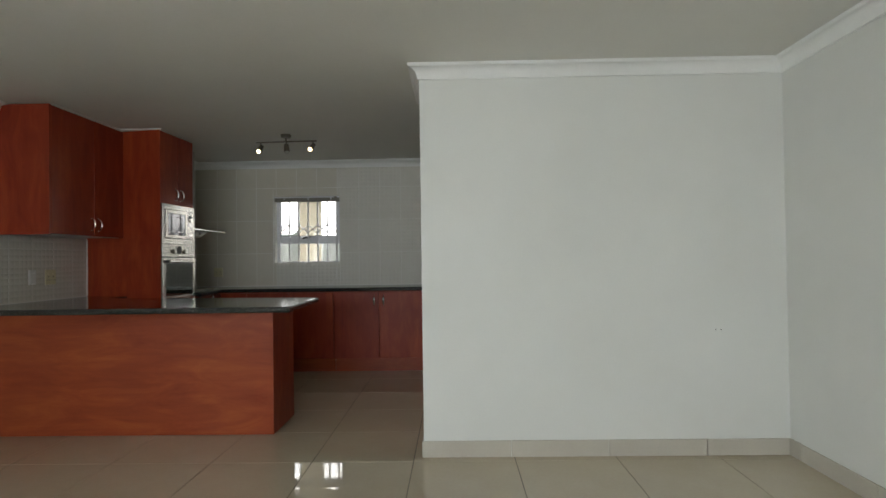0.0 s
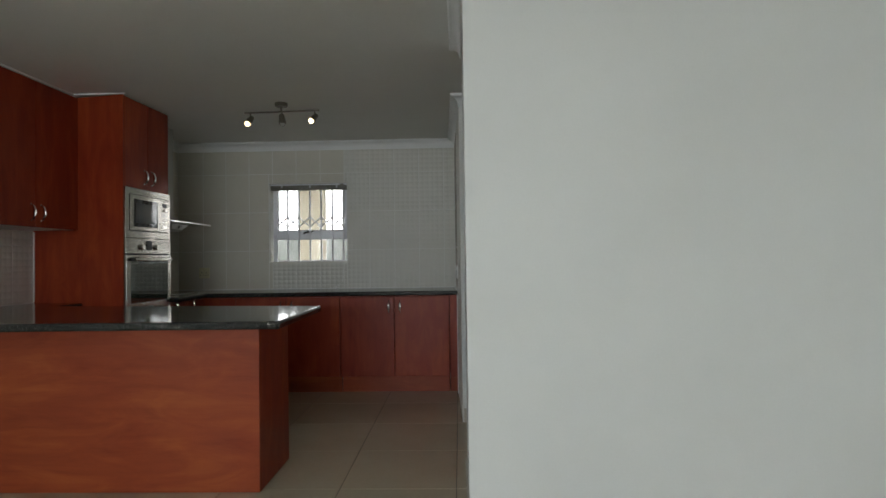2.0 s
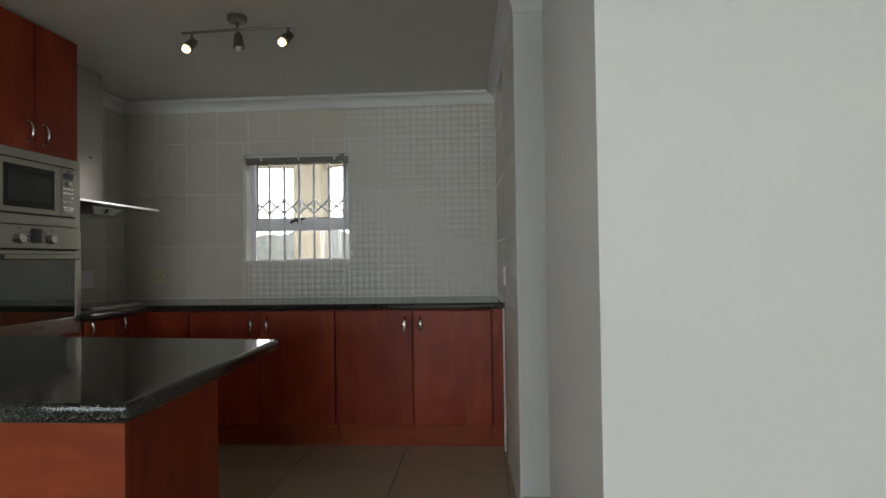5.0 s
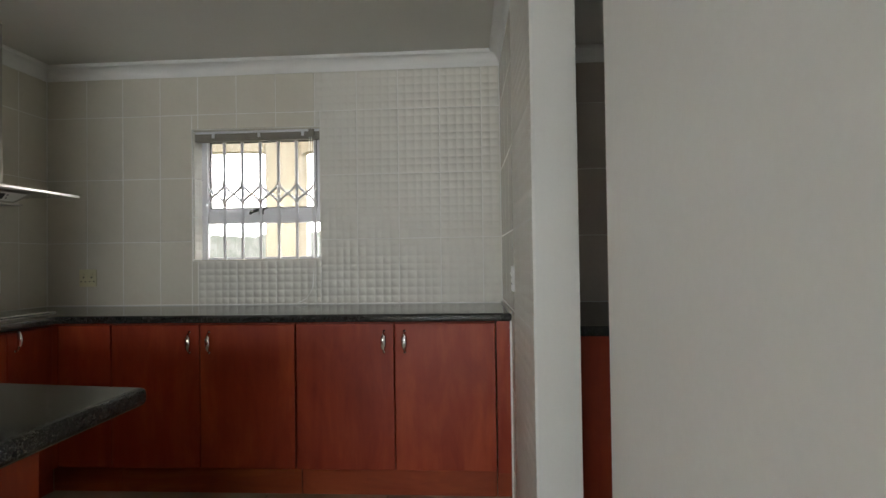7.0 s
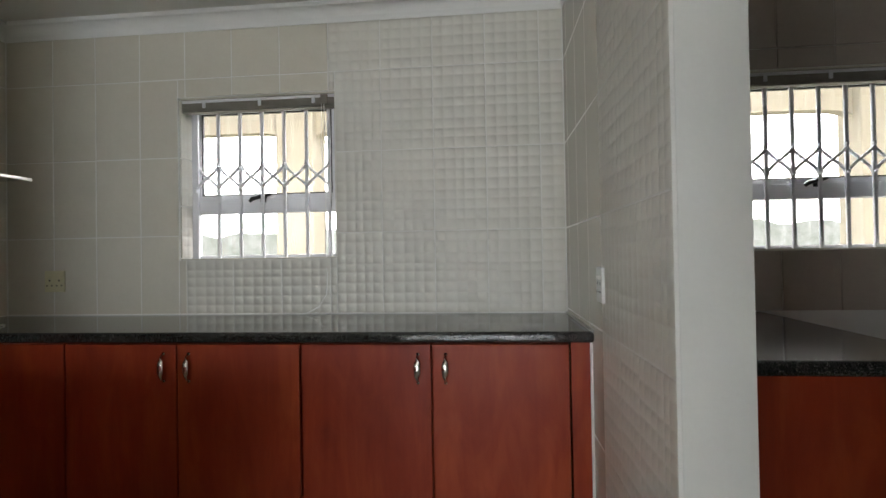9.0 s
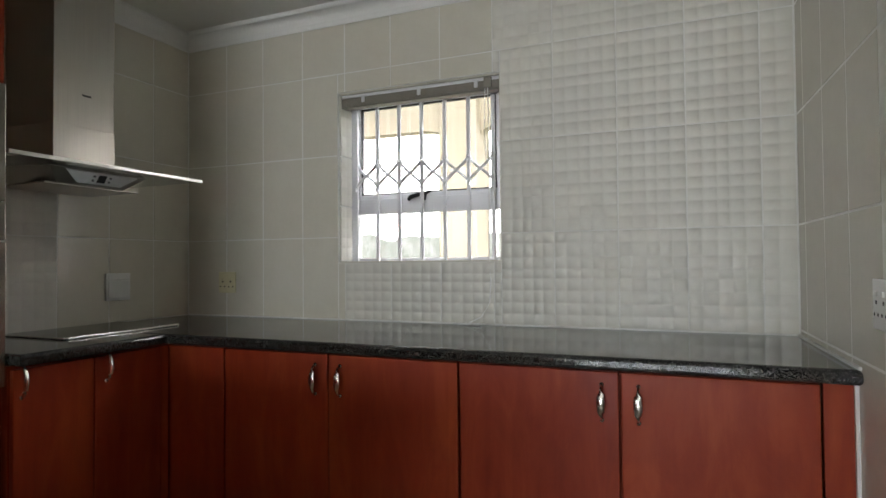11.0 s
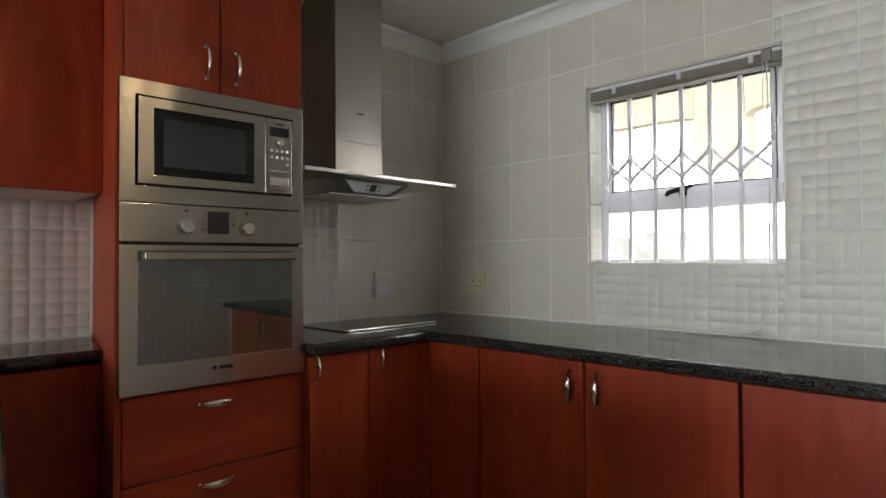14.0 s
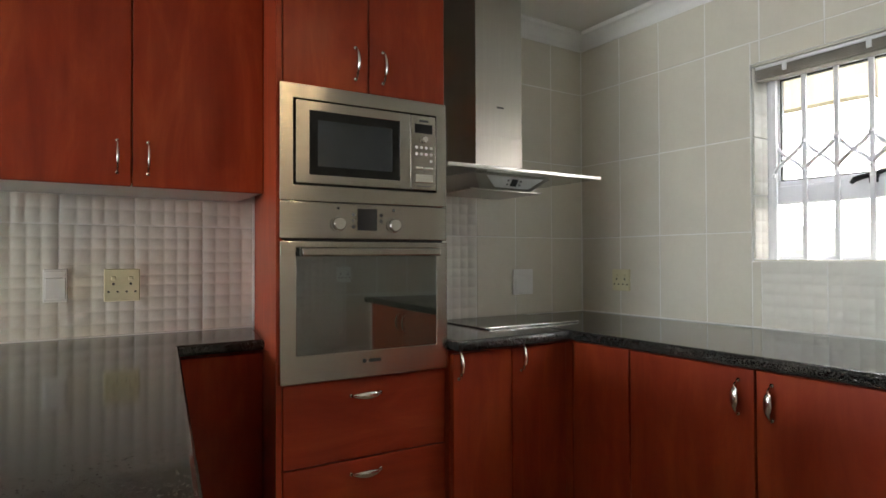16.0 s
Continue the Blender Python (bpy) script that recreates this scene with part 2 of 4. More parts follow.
def thing(name, at, label, category, group=""):
    ob = new(name)
    ob.empty_display_size = 0.1
    ob.matrix_basis = Matrix.Translation(at)
    return tagged(ob, label, category, group)


def solid(name, bm, mat, label, category, group="", kind="", smooth=False):
    return tagged(new(name, mesh_of(name, bm, mat, smooth)), label, category, group, kind)


def piece(name, me, parent, m):
    """One of many alike pieces, on shared mesh data, at the pose m in the world."""
    ob = new(name, me)
    ob.parent = parent
    ob.matrix_basis = m
    return ob


def on_wall(c, n):
    """The pose of a plate at c whose face looks along n; its own x is to the side, y up, z out."""
    n = Vector(n)
    side = Vector((0, 0, 1)).cross(n)
    m = Matrix((side, Vector((0, 0, 1)), n)).transposed().to_4x4()
    return Matrix.Translation(c) @ m


# ---------------------------------------------------------------- plan
XL, XR, YB, YF = -3.5, 1.766, 8.9, -2.2         # left wall, right wall, kitchen's far wall, living room's glazed wall
TOP = 2.478                                    # ceiling
YN, XN, YN2 = 5.445, -0.518, 6.21               # living-room wall: its face, its free end, the end of its return
XD, XD2, YD = -0.58, -0.388, 7.28               # wall between kitchen and scullery; its kitchen face runs slightly askew
XW, YW0, YW1 = -3.76, 5.95, 7.18               # left wall of the living room and the bar, where the bar's panel meets it, and where the wall steps in
COUNTER = 0.945
WY0, WY1 = 0.2, 2.8                             # unseen window opening added in the left wall for side light


def face_x(y):
    """The kitchen face of the wall to the scullery."""
    return XD + (YB - y) * 0.031


def wall(name, rows, label):
    return solid(name, boxes(*rows), PAINT, label, "wall", kind="structure")


floor = solid("floor", boxes((XL - 0.4, XR + 0.2, YF - 0.2, YB + 0.2, -0.12, -0.003)), FLOOR_GROUT, "polished beige floor tiles with thin dark joints", "floor", kind="structure")
ceiling = solid("ceiling", boxes((XL - 0.4, XR + 0.2, YF - 0.2, YB + 0.2, TOP, TOP + 0.12)), CEILING, "flat matt off-white ceiling", "ceiling", kind="structure")
W1, W2 = (-2.53, -1.705, 1.222, 2.05), (0.2, 0.985, 1.222, 2.05)
wall_back = wall("wall_back", [
    (XL - 0.2, W1[0], YB, YB + 0.2, 0, TOP), (W1[1], W2[0], YB, YB + 0.2, 0, TOP), (W2[1], XR + 0.2, YB, YB + 0.2, 0, TOP),
    (W1[0], W1[1], YB, YB + 0.2, 0, W1[2]), (W1[0], W1[1], YB, YB + 0.2, W1[3], TOP),
    (W2[0], W2[1], YB, YB + 0.2, 0, W2[2]), (W2[0], W2[1], YB, YB + 0.2, W2[3], TOP)], "tiled far wall of the kitchen with two barred windows")
wall_left = wall("wall_left", [(XL - 0.4, XW, YF - 0.2, WY0, 0, TOP), (XL - 0.4, XW, WY1, YW1, 0, TOP), (XL - 0.4, XW, WY0, WY1, 0, 0.85), (XL - 0.4, XW, WY0, WY1, 2.12, TOP), (XL - 0.4, XL, YW1, YB, 0, TOP)], "long wall, painted grey-white, tiled behind the counters")
wall_right = wall("wall_right", [(XR, XR + 0.2, YF - 0.2, YB, 0, TOP)], "plain painted grey-white living-room wall")
wall_front = wall("wall_front", [(XW, -3.55, YF - 0.2, YF, 0, TOP), (0.55, XR, YF - 0.2, YF, 0, TOP), (-3.55, 0.55, YF - 0.2, YF, 2.2, TOP)], "living-room wall with wide glazed doors")
wall_living = wall("wall_living", [(XN, XR, YN, YN + 0.15, 0, TOP), (XN, XN + 0.15, YN + 0.15, YN2, 0, TOP)], "painted grey-white wall with a short return")
wall_divider = solid("wall_divider", prism(bmesh.new(), [(face_x(YD), YD), (XD2, YD), (XD2, YB), (face_x(YB), YB)], 0, TOP), PAINT, "wall end painted white, tiled on the kitchen side", "wall", kind="structure")


def cornice(name, a, b, out, trim_a=0.0, trim_b=0.0):
    """A coved cornice from a to b under the ceiling, standing out to the side `out`; trims lengthen (+) its front at the ends."""
    a, b, out = Vector((*a, 0)), Vector((*b, 0)), Vector((*out, 0))
    way = (b - a).normalized()
    prof = [(0.0, -0.09), (0.012, -0.088), (0.014, -0.076)]
    prof += [(0.014 + 0.05 * (1 - math.cos(u)), -0.076 + 0.056 * math.sin(u)) for u in (math.pi / 2 * k / 6 for k in range(1, 7))]
    prof += [(0.07, -0.012), (0.072, 0.0), (0.0, 0.0)]
    bm = bmesh.new()
    rows = []
    for end, trim, sign in ((a, trim_a, -1), (b, trim_b, 1)):
        rows.append([bm.verts.new(end + out * d + way * sign * trim * d / 0.072 + Vector((0, 0, TOP + h - 0.001))) for d, h in prof])
    n = len(prof)
    for i in range(n):
        bm.faces.new((rows[0][i], rows[0][(i + 1) % n], rows[1][(i + 1) % n], rows[1][i]))
    bm.faces.new(rows[0][::-1])
    bm.faces.new(rows[1])
    return solid(name, bm, PLASTER_WHITE, "white coved plaster cornice under the ceiling", "cornice", kind="structure")


C = 0.072
cornice("trim", (XN, YN), (XR, YN), (0, -1), C, -C)
cornice("trim", (XN, YN2), (XN, YN), (-1, 0), C, C)
cornice("trim", (XN + 0.15, YN2), (XN, YN2), (0, 1), 0, C)
cornice("trim", (XR, YF), (XR, YN), (-1, 0), -C, -C)
cornice("trim", (face_x(YD), YD), (XD2, YD), (0, -1), C, C)
cornice("trim", (face_x(YB), YB), (face_x(YD), YD), (-1, 0), -C, C)
cornice("trim", (XD2, YD), (XD2, YB), (1, 0), C, -C)
cornice("trim", (XL, YB), (XD, YB), (0, -1), -C, -C)
cornice("trim", (XD2, YB), (XR, YB), (0, -1), -C, -C)
cornice("trim", (XL, 7.63), (XL, YB), (1, 0), 0, -C)
cornice("trim", (XW, YF), (XW, 6.085), (1, 0), -C, 0)


# ---------------------------------------------------------------- windows
def window(name, w, scullery=False):
    x0, x1, z0, z1 = w
    y = YB + 0.11
    win = thing(name, ((x0 + x1) / 2, y, z0), "white metal window with a top-hung sash and scrolled burglar bars", "window")
    win["kind"] = "structure"
    t, mid = 0.035, z0 + 0.28
    part("window_frame", boxes((x0, x0 + t, y, y + 0.05, z0, z1), (x1 - t, x1, y, y + 0.05, z0, z1), (x0 + t, x1 - t, y, y + 0.05, z0, z0 + 0.022),
                               (x0 + t, x1 - t, y, y + 0.05, z1 - t, z1), bevel=0.003), WHITE_METAL, win)
    part("transom", boxes((x0 + t, x1 - t, y - 0.006, y + 0.05, mid - 0.04, mid + 0.035), bevel=0.004), WHITE_METAL, win)
    s = 0.022
    a, b, c, d = x0 + t, x1 - t, mid + 0.035, z1 - t
    sash = part("sash", boxes((a, a + s, y + 0.006, y + 0.044, c, d), (b - s, b, y + 0.006, y + 0.044, c, d), (a + s, b - s, y + 0.006, y + 0.044, c, c + s), (a + s, b - s, y + 0.006, y + 0.044, d - s, d), bevel=0.003), WHITE_METAL, win)
    g = 0.006
    part("gasket", boxes((a + s, a + s + g, y + 0.01, y + 0.03, c + s, d - s), (b - s - g, b - s, y + 0.01, y + 0.03, c + s, d - s), (a + s + g, b - s - g, y + 0.01, y + 0.03, c + s, c + s + g), (a + s + g, b - s - g, y + 0.01, y + 0.03, d - s - g, d - s)), BLACK, sash, "thin black glazing gasket")
    for zz in ((c + s, d - s), (z0 + 0.022, mid - 0.04)):
        e = s if zz[0] > mid else 0
        pane = part("pane", boxes((a + e, b - e, y + 0.02, y + 0.024, zz[0], zz[1])), GLASS, win, "clear glass pane")
        pane.visible_shadow = False
    bm = bmesh.new()
    h = Vector(((x0 + x1) / 2 - 0.01, y - 0.012, mid + 0.045))
    box(bm, h.x - 0.015, h.x + 0.015, y - 0.014, y + 0.006, mid + 0.015, mid + 0.052, 0.003)
    tube(bm, [h + Vector((0.004, -0.01, 0.002)), h + Vector((-0.025, -0.022, -0.006)), h + Vector((-0.052, -0.024, -0.014)), h + Vector((-0.064, -0.02, -0.026))], [0.011, 0.0105, 0.011, 0.008])
    tube(bm, [h + Vector((0, -0.008, 0.0)), h + Vector((0.03, -0.012, 0.007)), h + Vector((0.05, -0.01, 0.012))], [0.009, 0.0085, 0.006])
    part("window_handle", bm, BLACK, win, "black window latch")
    # burglar bars
    yb = YB + 0.075
    step = 0.1185
    xs = [x0 + 0.055 + step * k for k in range(7)] if not scullery else [x0 + 0.03 + step * k for k in range(7)]
    za, zb = mid + 0.215, mid + 0.07
    for i, x in enumerate(xs):
        bm = boxes((x - 0.009, x + 0.009, yb - 0.007, yb + 0.007, z0 + 0.002, z1 - 0.03), bevel=0.003)
        part("burglar_bar", bm, WHITE_METAL, win)
        for sign in (1, -1):
            if not 0 <= i + sign < len(xs):
                continue
            dy = 0.011 * sign
            pts = [(x + sign * step * (1 - math.cos(math.pi * u)) / 2, yb + dy, za + (zb - za) * u) for u in (k / 12 for k in range(13))]
            part("scroll", tube(bmesh.new(), pts, (0.0098, 0.0075), 6), WHITE_METAL, win)
    # the plastered window sill and reveals
    part("window_sill", boxes((x0 + 0.002, x1 - 0.002, YB + 0.002, y, z0 - 0.001, z0 + 0.006), bevel=0.002), TILE, win)
    part("reveal", boxes((x1 - 0.007, x1, YB + 0.002, y, z0 + 0.006, z1), (x0 + 0.007, x1 - 0.007, YB + 0.002, y, z1 - 0.007, z1)), TILE, win)
    # raised blind
    bl = thing("venetian_blind", ((x0 + x1) / 2, YB + 0.03, z1 - 0.08), "grey venetian blind drawn up under the lintel", "blind", "window blinds")
    part("headrail", boxes((x0 + 0.008, x1 - 0.008, YB + 0.012, YB + 0.05, z1 - 0.022, z1 - 0.008), bevel=0.003), WHITE_METAL, bl)
    for k in range(6):
        part("slat", boxes((x0 + 0.01, x1 - 0.01, YB + 0.008, YB + 0.056, z1 - 0.03 - 0.0062 * k, z1 - 0.0255 - 0.0062 * k)), BLIND_GREY, bl)
    part("bottom_rail", boxes((x0 + 0.01, x1 - 0.01, YB + 0.008, YB + 0.056, z1 - 0.072, z1 - 0.063), bevel=0.003), BLIND_GREY, bl)
    for fx in (0.16, 0.52, 0.86):
        xx = x0 + fx * (x1 - x0)
        part("clip", boxes((xx - 0.009, xx + 0.009, YB + 0.004, YB + 0.012, z1 - 0.052, z1 - 0.02), bevel=0.002), WHITE_METAL, bl)
    if not scullery:
        xx = x1 - 0.06
        part("cord_lock", boxes((xx - 0.018, xx + 0.018, YB + 0.0, YB + 0.012, z1 - 0.06, z1 - 0.012), bevel=0.003), BLIND_GREY, bl)
        pts = [(xx, YB + 0.004, z1 - 0.06), (xx + 0.006, YB - 0.002, z1 - 0.4), (xx + 0.002, YB - 0.006, z0 - 0.02), (xx + 0.012, YB - 0.012, z0 - 0.08), (xx + 0.005, YB - 0.014, z0 - 0.18), (xx - 0.03, YB - 0.024, COUNTER + 0.035), (xx - 0.09, YB - 0.05, COUNTER + 0.004), (xx - 0.13, YB - 0.06, COUNTER + 0.004)]
        part("cord", tube(bmesh.new(), pts, 0.0025, 6), WHITE_PLASTIC, bl, "thin white pull cord")
        part("cord", tube(bmesh.new(), [(xx - 0.012, YB + 0.004, z1 - 0.06), (xx - 0.016, YB, z1 - 0.25), (xx - 0.006, YB - 0.002, z1 - 0.4)], 0.0018, 6), WHITE_PLASTIC, bl, "thin white pull cord")
        part("tassel", tube(bmesh.new(), [(xx - 0.06, YB - 0.055, COUNTER + 0.006), (xx - 0.035, YB - 0.056, COUNTER + 0.007), (xx - 0.02, YB - 0.057, COUNTER + 0.006)], [0.003, 0.006, 0.004]), WHITE_PLASTIC, bl)
    return win


window("window_1", W1)
window("window_2", W2, True)

# glazed doors behind the walker
doors = thing("door_1", (-1.5, YF - 0.1, 0), "wide glazed sliding doors in a white frame", "sliding door")
doors["kind"] = "structure"
bm = boxes((-3.55, 0.55, YF - 0.13, YF - 0.07, 2.14, 2.2), (-3.55, 0.55, YF - 0.13, YF - 0.07, 0.0, 0.05))
for k in range(5):
    xx = -3.55 + 4.04 * k / 4
    box(bm, xx, xx + 0.06, YF - 0.13, YF - 0.07, 0.05, 2.14)
part("door_frame", bm, WHITE_METAL, doors)
for k in range(4):
    xx = -3.49 + 1.01 * k
    pane = part("pane", boxes((xx, xx + 0.95, YF - 0.103, YF - 0.097, 0.05, 2.14)), GLASS, doors, "clear glass pane")
    pane.visible_shadow = False


# unseen living-room side window, added to brighten the return and right wall
side = thing("added_window_3", (XW - 0.07, (WY0 + WY1) / 2, 0.85), "unseen three-pane white metal window, added to let in side light", "window")
side["kind"] = "structure"
bm = boxes((XW - 0.1, XW - 0.05, WY0, WY1, 0.85, 0.89), (XW - 0.1, XW - 0.05, WY0, WY1, 2.08, 2.12))
for k in range(4):
    yy = WY0 + (WY1 - WY0 - 0.04) * k / 3
    box(bm, XW - 0.1, XW - 0.05, yy, yy + 0.04, 0.89, 2.08)
part("window_frame", bm, WHITE_METAL, side)
for k in range(3):
    yy = WY0 + 0.04 + (WY1 - WY0 - 0.04) * k / 3
    pane = part("pane", boxes((XW - 0.078, XW - 0.073, yy, yy + (WY1 - WY0 - 0.04) / 3 - 0.04, 0.89, 2.08)), GLASS, side, "clear glass pane")
    pane.visible_shadow = False


# ---------------------------------------------------------------- cabinets
def handle_bm(c, along, out, length=0.105):
    """A bowed satin handle at c, lying along one axis and standing out along another."""
    c, along, out = Vector(c), Vector(along), Vector(out)
    pts, rad = [], []
    for k in range(13):
        u = -1 + k / 6
        pts.append(c + along * (u * length / 2) + out * (0.004 + 0.024 * (1 - u * u) ** 0.6))
        swell = 1 - abs(u) ** 1.6
        rad.append((0.0032 + 0.0028 * swell, 0.0045 + 0.0088 * swell))
    bm = bmesh.new()
    tube(bm, pts, rad, 10)
    for s in (-1, 1):
        e = c + along * (s * length / 2)
        tube(bm, [e + out * -0.002, e + out * 0.006], 0.0062, 10)
    return bm


def door_panel(parent, name, x0, x1, y0, y1, z0, z1, mat, grip=None, along=(0, 0, 1), out=(0, -1, 0)):
    d = part(name, boxes((x0, x1, y0, y1, z0, z1), bevel=0.0035), mat, parent)
    if grip:
        part("handle", handle_bm(grip, along, out), NICKEL, d, "bowed satin-nickel handle", True)
    return d


def base_unit_back(x0, x1, split, label, grips):
    """A two-door floor cabinet under the far counter; its doors face the walker."""
    u = thing("base_cabinet", ((x0 + x1) / 2, 8.55, 0), label, "cabinet", "kitchen base cabinets")
    part("body", boxes((x0 + 0.001, x1 - 0.001, 8.286, 8.88, 0.15, COUNTER - 0.041)), WOOD_V, u)
    part("plinth", boxes((x0 + 0.001, x1 - 0.001, 8.335, 8.355, 0.0, 0.15)), WOOD_X, u)
    for a, b, g in ((x0, split, grips[0]), (split, x1, grips[1])):
        gx = b - 0.052 if g == "r" else a + 0.052
        door_panel(u, "door", a + 0.003, b - 0.003, 8.24, 8.26, 0.16, COUNTER - 0.052, WOOD_V, (gx, 8.24, 0.803))
    return u


base_unit_back(-2.637, -1.663, -2.162, "cherry-red two-door base cabinet under the window counter", "rl")
base_unit_back(-1.66, -0.648, -1.155, "cherry-red two-door base cabinet beside the tiled wall", "rl")
end = thing("cabinet_end_panel", (-0.61, 8.5, 0), "narrow cherry-red filler panel between cabinet and tiled wall", "filler panel")
part("panel", boxes((-0.645, face_x(8.25) - 0.012, 8.243, 8.262, 0.15, COUNTER - 0.043), bevel=0.002), WOOD_V, end)
part("plinth", boxes((-0.646, face_x(8.35) - 0.012, 8.335, 8.355, 0, 0.15)), WOOD_X, end)
corner = thing("corner_cabinet", (-2.8, 8.5, 0), "cherry-red blind corner cabinet with a plain panel", "cabinet", "kitchen base cabinets")
part("body", boxes((XL + 0.02, -2.64, 8.262, 8.88, 0.15, COUNTER - 0.041)), WOOD_V, corner)
part("panel", boxes((-2.923, -2.641, 8.24, 8.26, 0.16, COUNTER - 0.052), bevel=0.0035), WOOD_V, corner)
part("plinth", boxes((-3.02, -2.639, 8.335, 8.355, 0, 0.15)), WOOD_X, corner)
hobunit = thing("base_cabinet", (-3.2, 7.93, 0), "cherry-red two-door base cabinet under the hob", "cabinet", "kitchen base cabinets")
part("body", boxes((XL + 0.02, -2.947, 7.635, 8.235, 0.15, COUNTER - 0.041)), WOOD_V, hobunit)
part("plinth", boxes((-3.04, -3.02, 7.635, 8.33, 0.0, 0.15)), WOOD_Y, hobunit)
for a, b in ((7.64, 7.911), (7.915, 8.2)):
    door_panel(hobunit, "door", -2.945, -2.925, a, b, 0.16, COUNTER - 0.052, WOOD_V, (-2.925, a + (0.022 if a < 7.7 else 0.042), 0.855), (0, 0, 1), (1, 0, 0))
part("filler", boxes((-2.945, -2.926, 8.202, 8.237, 0.16, COUNTER - 0.052)), WOOD_V, hobunit)


def rounded_slab(name, outline, label):
    bm = prism(bmesh.new(), outline, COUNTER - 0.04, COUNTER, "z")
    top = [e for e in bm.edges if abs(e.verts[0].co.z - e.verts[1].co.z) < 1e-5]
    bmesh.ops.bevel(bm, geom=top, offset=0.012, segments=3, affect="EDGES", profile=0.5)
    return solid(name, bm, GRANITE, label, "worktop")


top = thing("worktop", (-2.0, 8.5, COUNTER - 0.04), "polished black granite worktop along two walls", "worktop")
for outline in ([(XL + 0.012, 8.181), (face_x(8.18) - 0.013, 8.181), (face_x(YB) - 0.013, YB - 0.014), (XL + 0.012, YB - 0.014)], [(XL + 0.012, 7.632), (-2.88, 7.632), (-2.88, 8.18), (XL + 0.012, 8.18)]):
    ob = under(rounded_slab("slab", outline, ""), top)
    for key in ("label", "category"):
        if key in ob:
            del ob[key]
rounded_slab("peninsula_worktop", [(XW + 0.012, 5.605), (-1.405, 5.605), (-1.432, 6.543), (-3.325, 6.79), (-3.325, 7.078), (XW + 0.012, 7.15)], "polished black granite breakfast-bar worktop with an overhang")
solid("sealant", boxes((XL + 0.013, XD - 0.013, YB - 0.019, YB - 0.012, COUNTER, COUNTER + 0.006)), SILICONE, "white sealant bead between worktop and wall tiles", "sealant", kind="structure")
solid("sealant", prism(bmesh.new(), [(face_x(8.2) - 0.019, 8.2), (face_x(8.2) - 0.01, 8.2), (face_x(YB) - 0.01, YB - 0.02), (face_x(YB) - 0.019, YB - 0.02)], COUNTER - 0.004, COUNTER + 0.005), SILICONE, "white sealant bead along the worktop's tiled end", "sealant", kind="structure")
solid("sealant", boxes((face_x(8.24) - 0.018, face_x(8.24) - 0.008, 8.23, 8.242, 0.0, COUNTER - 0.041)), SILICONE, "white sealant bead down the cabinet end", "sealant", kind="structure")
solid("sealant", boxes((XW + 0.012, XW + 0.018, 5.62, 7.148, COUNTER, COUNTER + 0.005)), SILICONE, "white sealant bead between worktop and wall tiles", "sealant", kind="structure")
solid("sealant", boxes((XW + 0.012, XW + 0.02, 7.146, 7.154, COUNTER + 0.006, 1.475)), SILICONE, "white sealant bead beside the tall cabinet", "sealant", kind="structure")

pen = thing("peninsula_cabinet", (-2.5, 6.2, 0), "cherry-red breakfast-bar cabinet with a plain front panel", "cabinet")
part("front_panel", boxes((XW + 0.004, -1.625, 5.948, 5.968, 0.002, COUNTER - 0.041), bevel=0.002), WOOD_X, pen)
part("end_panel", boxes((-1.645, -1.625, 5.97, 6.48, 0.002, COUNTER - 0.041), bevel=0.002), WOOD_V, pen)
part("body", boxes((XW + 0.012, -1.648, 5.97, 6.47, 0.1, COUNTER - 0.041)), WOOD_V, pen)
part("plinth", boxes((XW + 0.012, -1.648, 6.4, 6.42, 0.0, 0.1)), WOOD_X, pen)
ret = thing("return_cabinet", (-3.4, 6.8, 0), "narrow cherry-red cabinet beside the oven tower", "cabinet", "kitchen base cabinets")
part("body", boxes((XW + 0.012, -3.372, 6.5, 7.08, 0.0, COUNTER - 0.041)), WOOD_V, ret)
part("panel", boxes((-3.37, -3.35, 6.5, 7.08, 0.1, COUNTER - 0.05), bevel=0.0035), WOOD_V, ret)

# tall oven tower
TX, TY0, TY1 = -2.97, 7.015, 7.628
tall = thing("oven_tower", (-3.25, 7.32, 0), "tall cherry-red cabinet housing oven and microwave up to the ceiling", "cabinet")
part("side_panel", prism(bmesh.new(), [(TX, TY0), (TX, TY0 + 0.018), (XW + 0.012, 7.142), (XW + 0.012, 7.124)], 0.0, 2.466), WOOD_V, tall)
part("side_panel", boxes((XL + 0.012, TX - 0.02, TY1 - 0.018, TY1, 0.0, 2.466), bevel=0.0015), WOOD_V, tall)
# carcass coloured near black: the shade in the gaps is painted on
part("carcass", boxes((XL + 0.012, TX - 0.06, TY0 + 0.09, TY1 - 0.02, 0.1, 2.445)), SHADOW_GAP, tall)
part("plinth", boxes((TX - 0.09, TX - 0.07, TY0 + 0.02, TY1 - 0.02, 0.0, 0.1)), WOOD_Y, tall)
part("top_panel", boxes((XL + 0.012, TX - 0.02, TY0 + 0.1, TY1 - 0.019, 2.446, 2.464)), WOOD_Y, tall)
SPLIT = 7.328
door_panel(tall, "door", TX - 0.02, TX, TY0 + 0.021, SPLIT - 0.002, 1.799, 2.46, WOOD_V, (TX, SPLIT - 0.048, 1.893), (0, 0, 1), (1, 0, 0))
door_panel(tall, "door", TX - 0.02, TX, SPLIT + 0.002, TY1 - 0.002, 1.799, 2.46, WOOD_V, (TX, SPLIT + 0.052, 1.893), (0, 0, 1), (1, 0, 0))
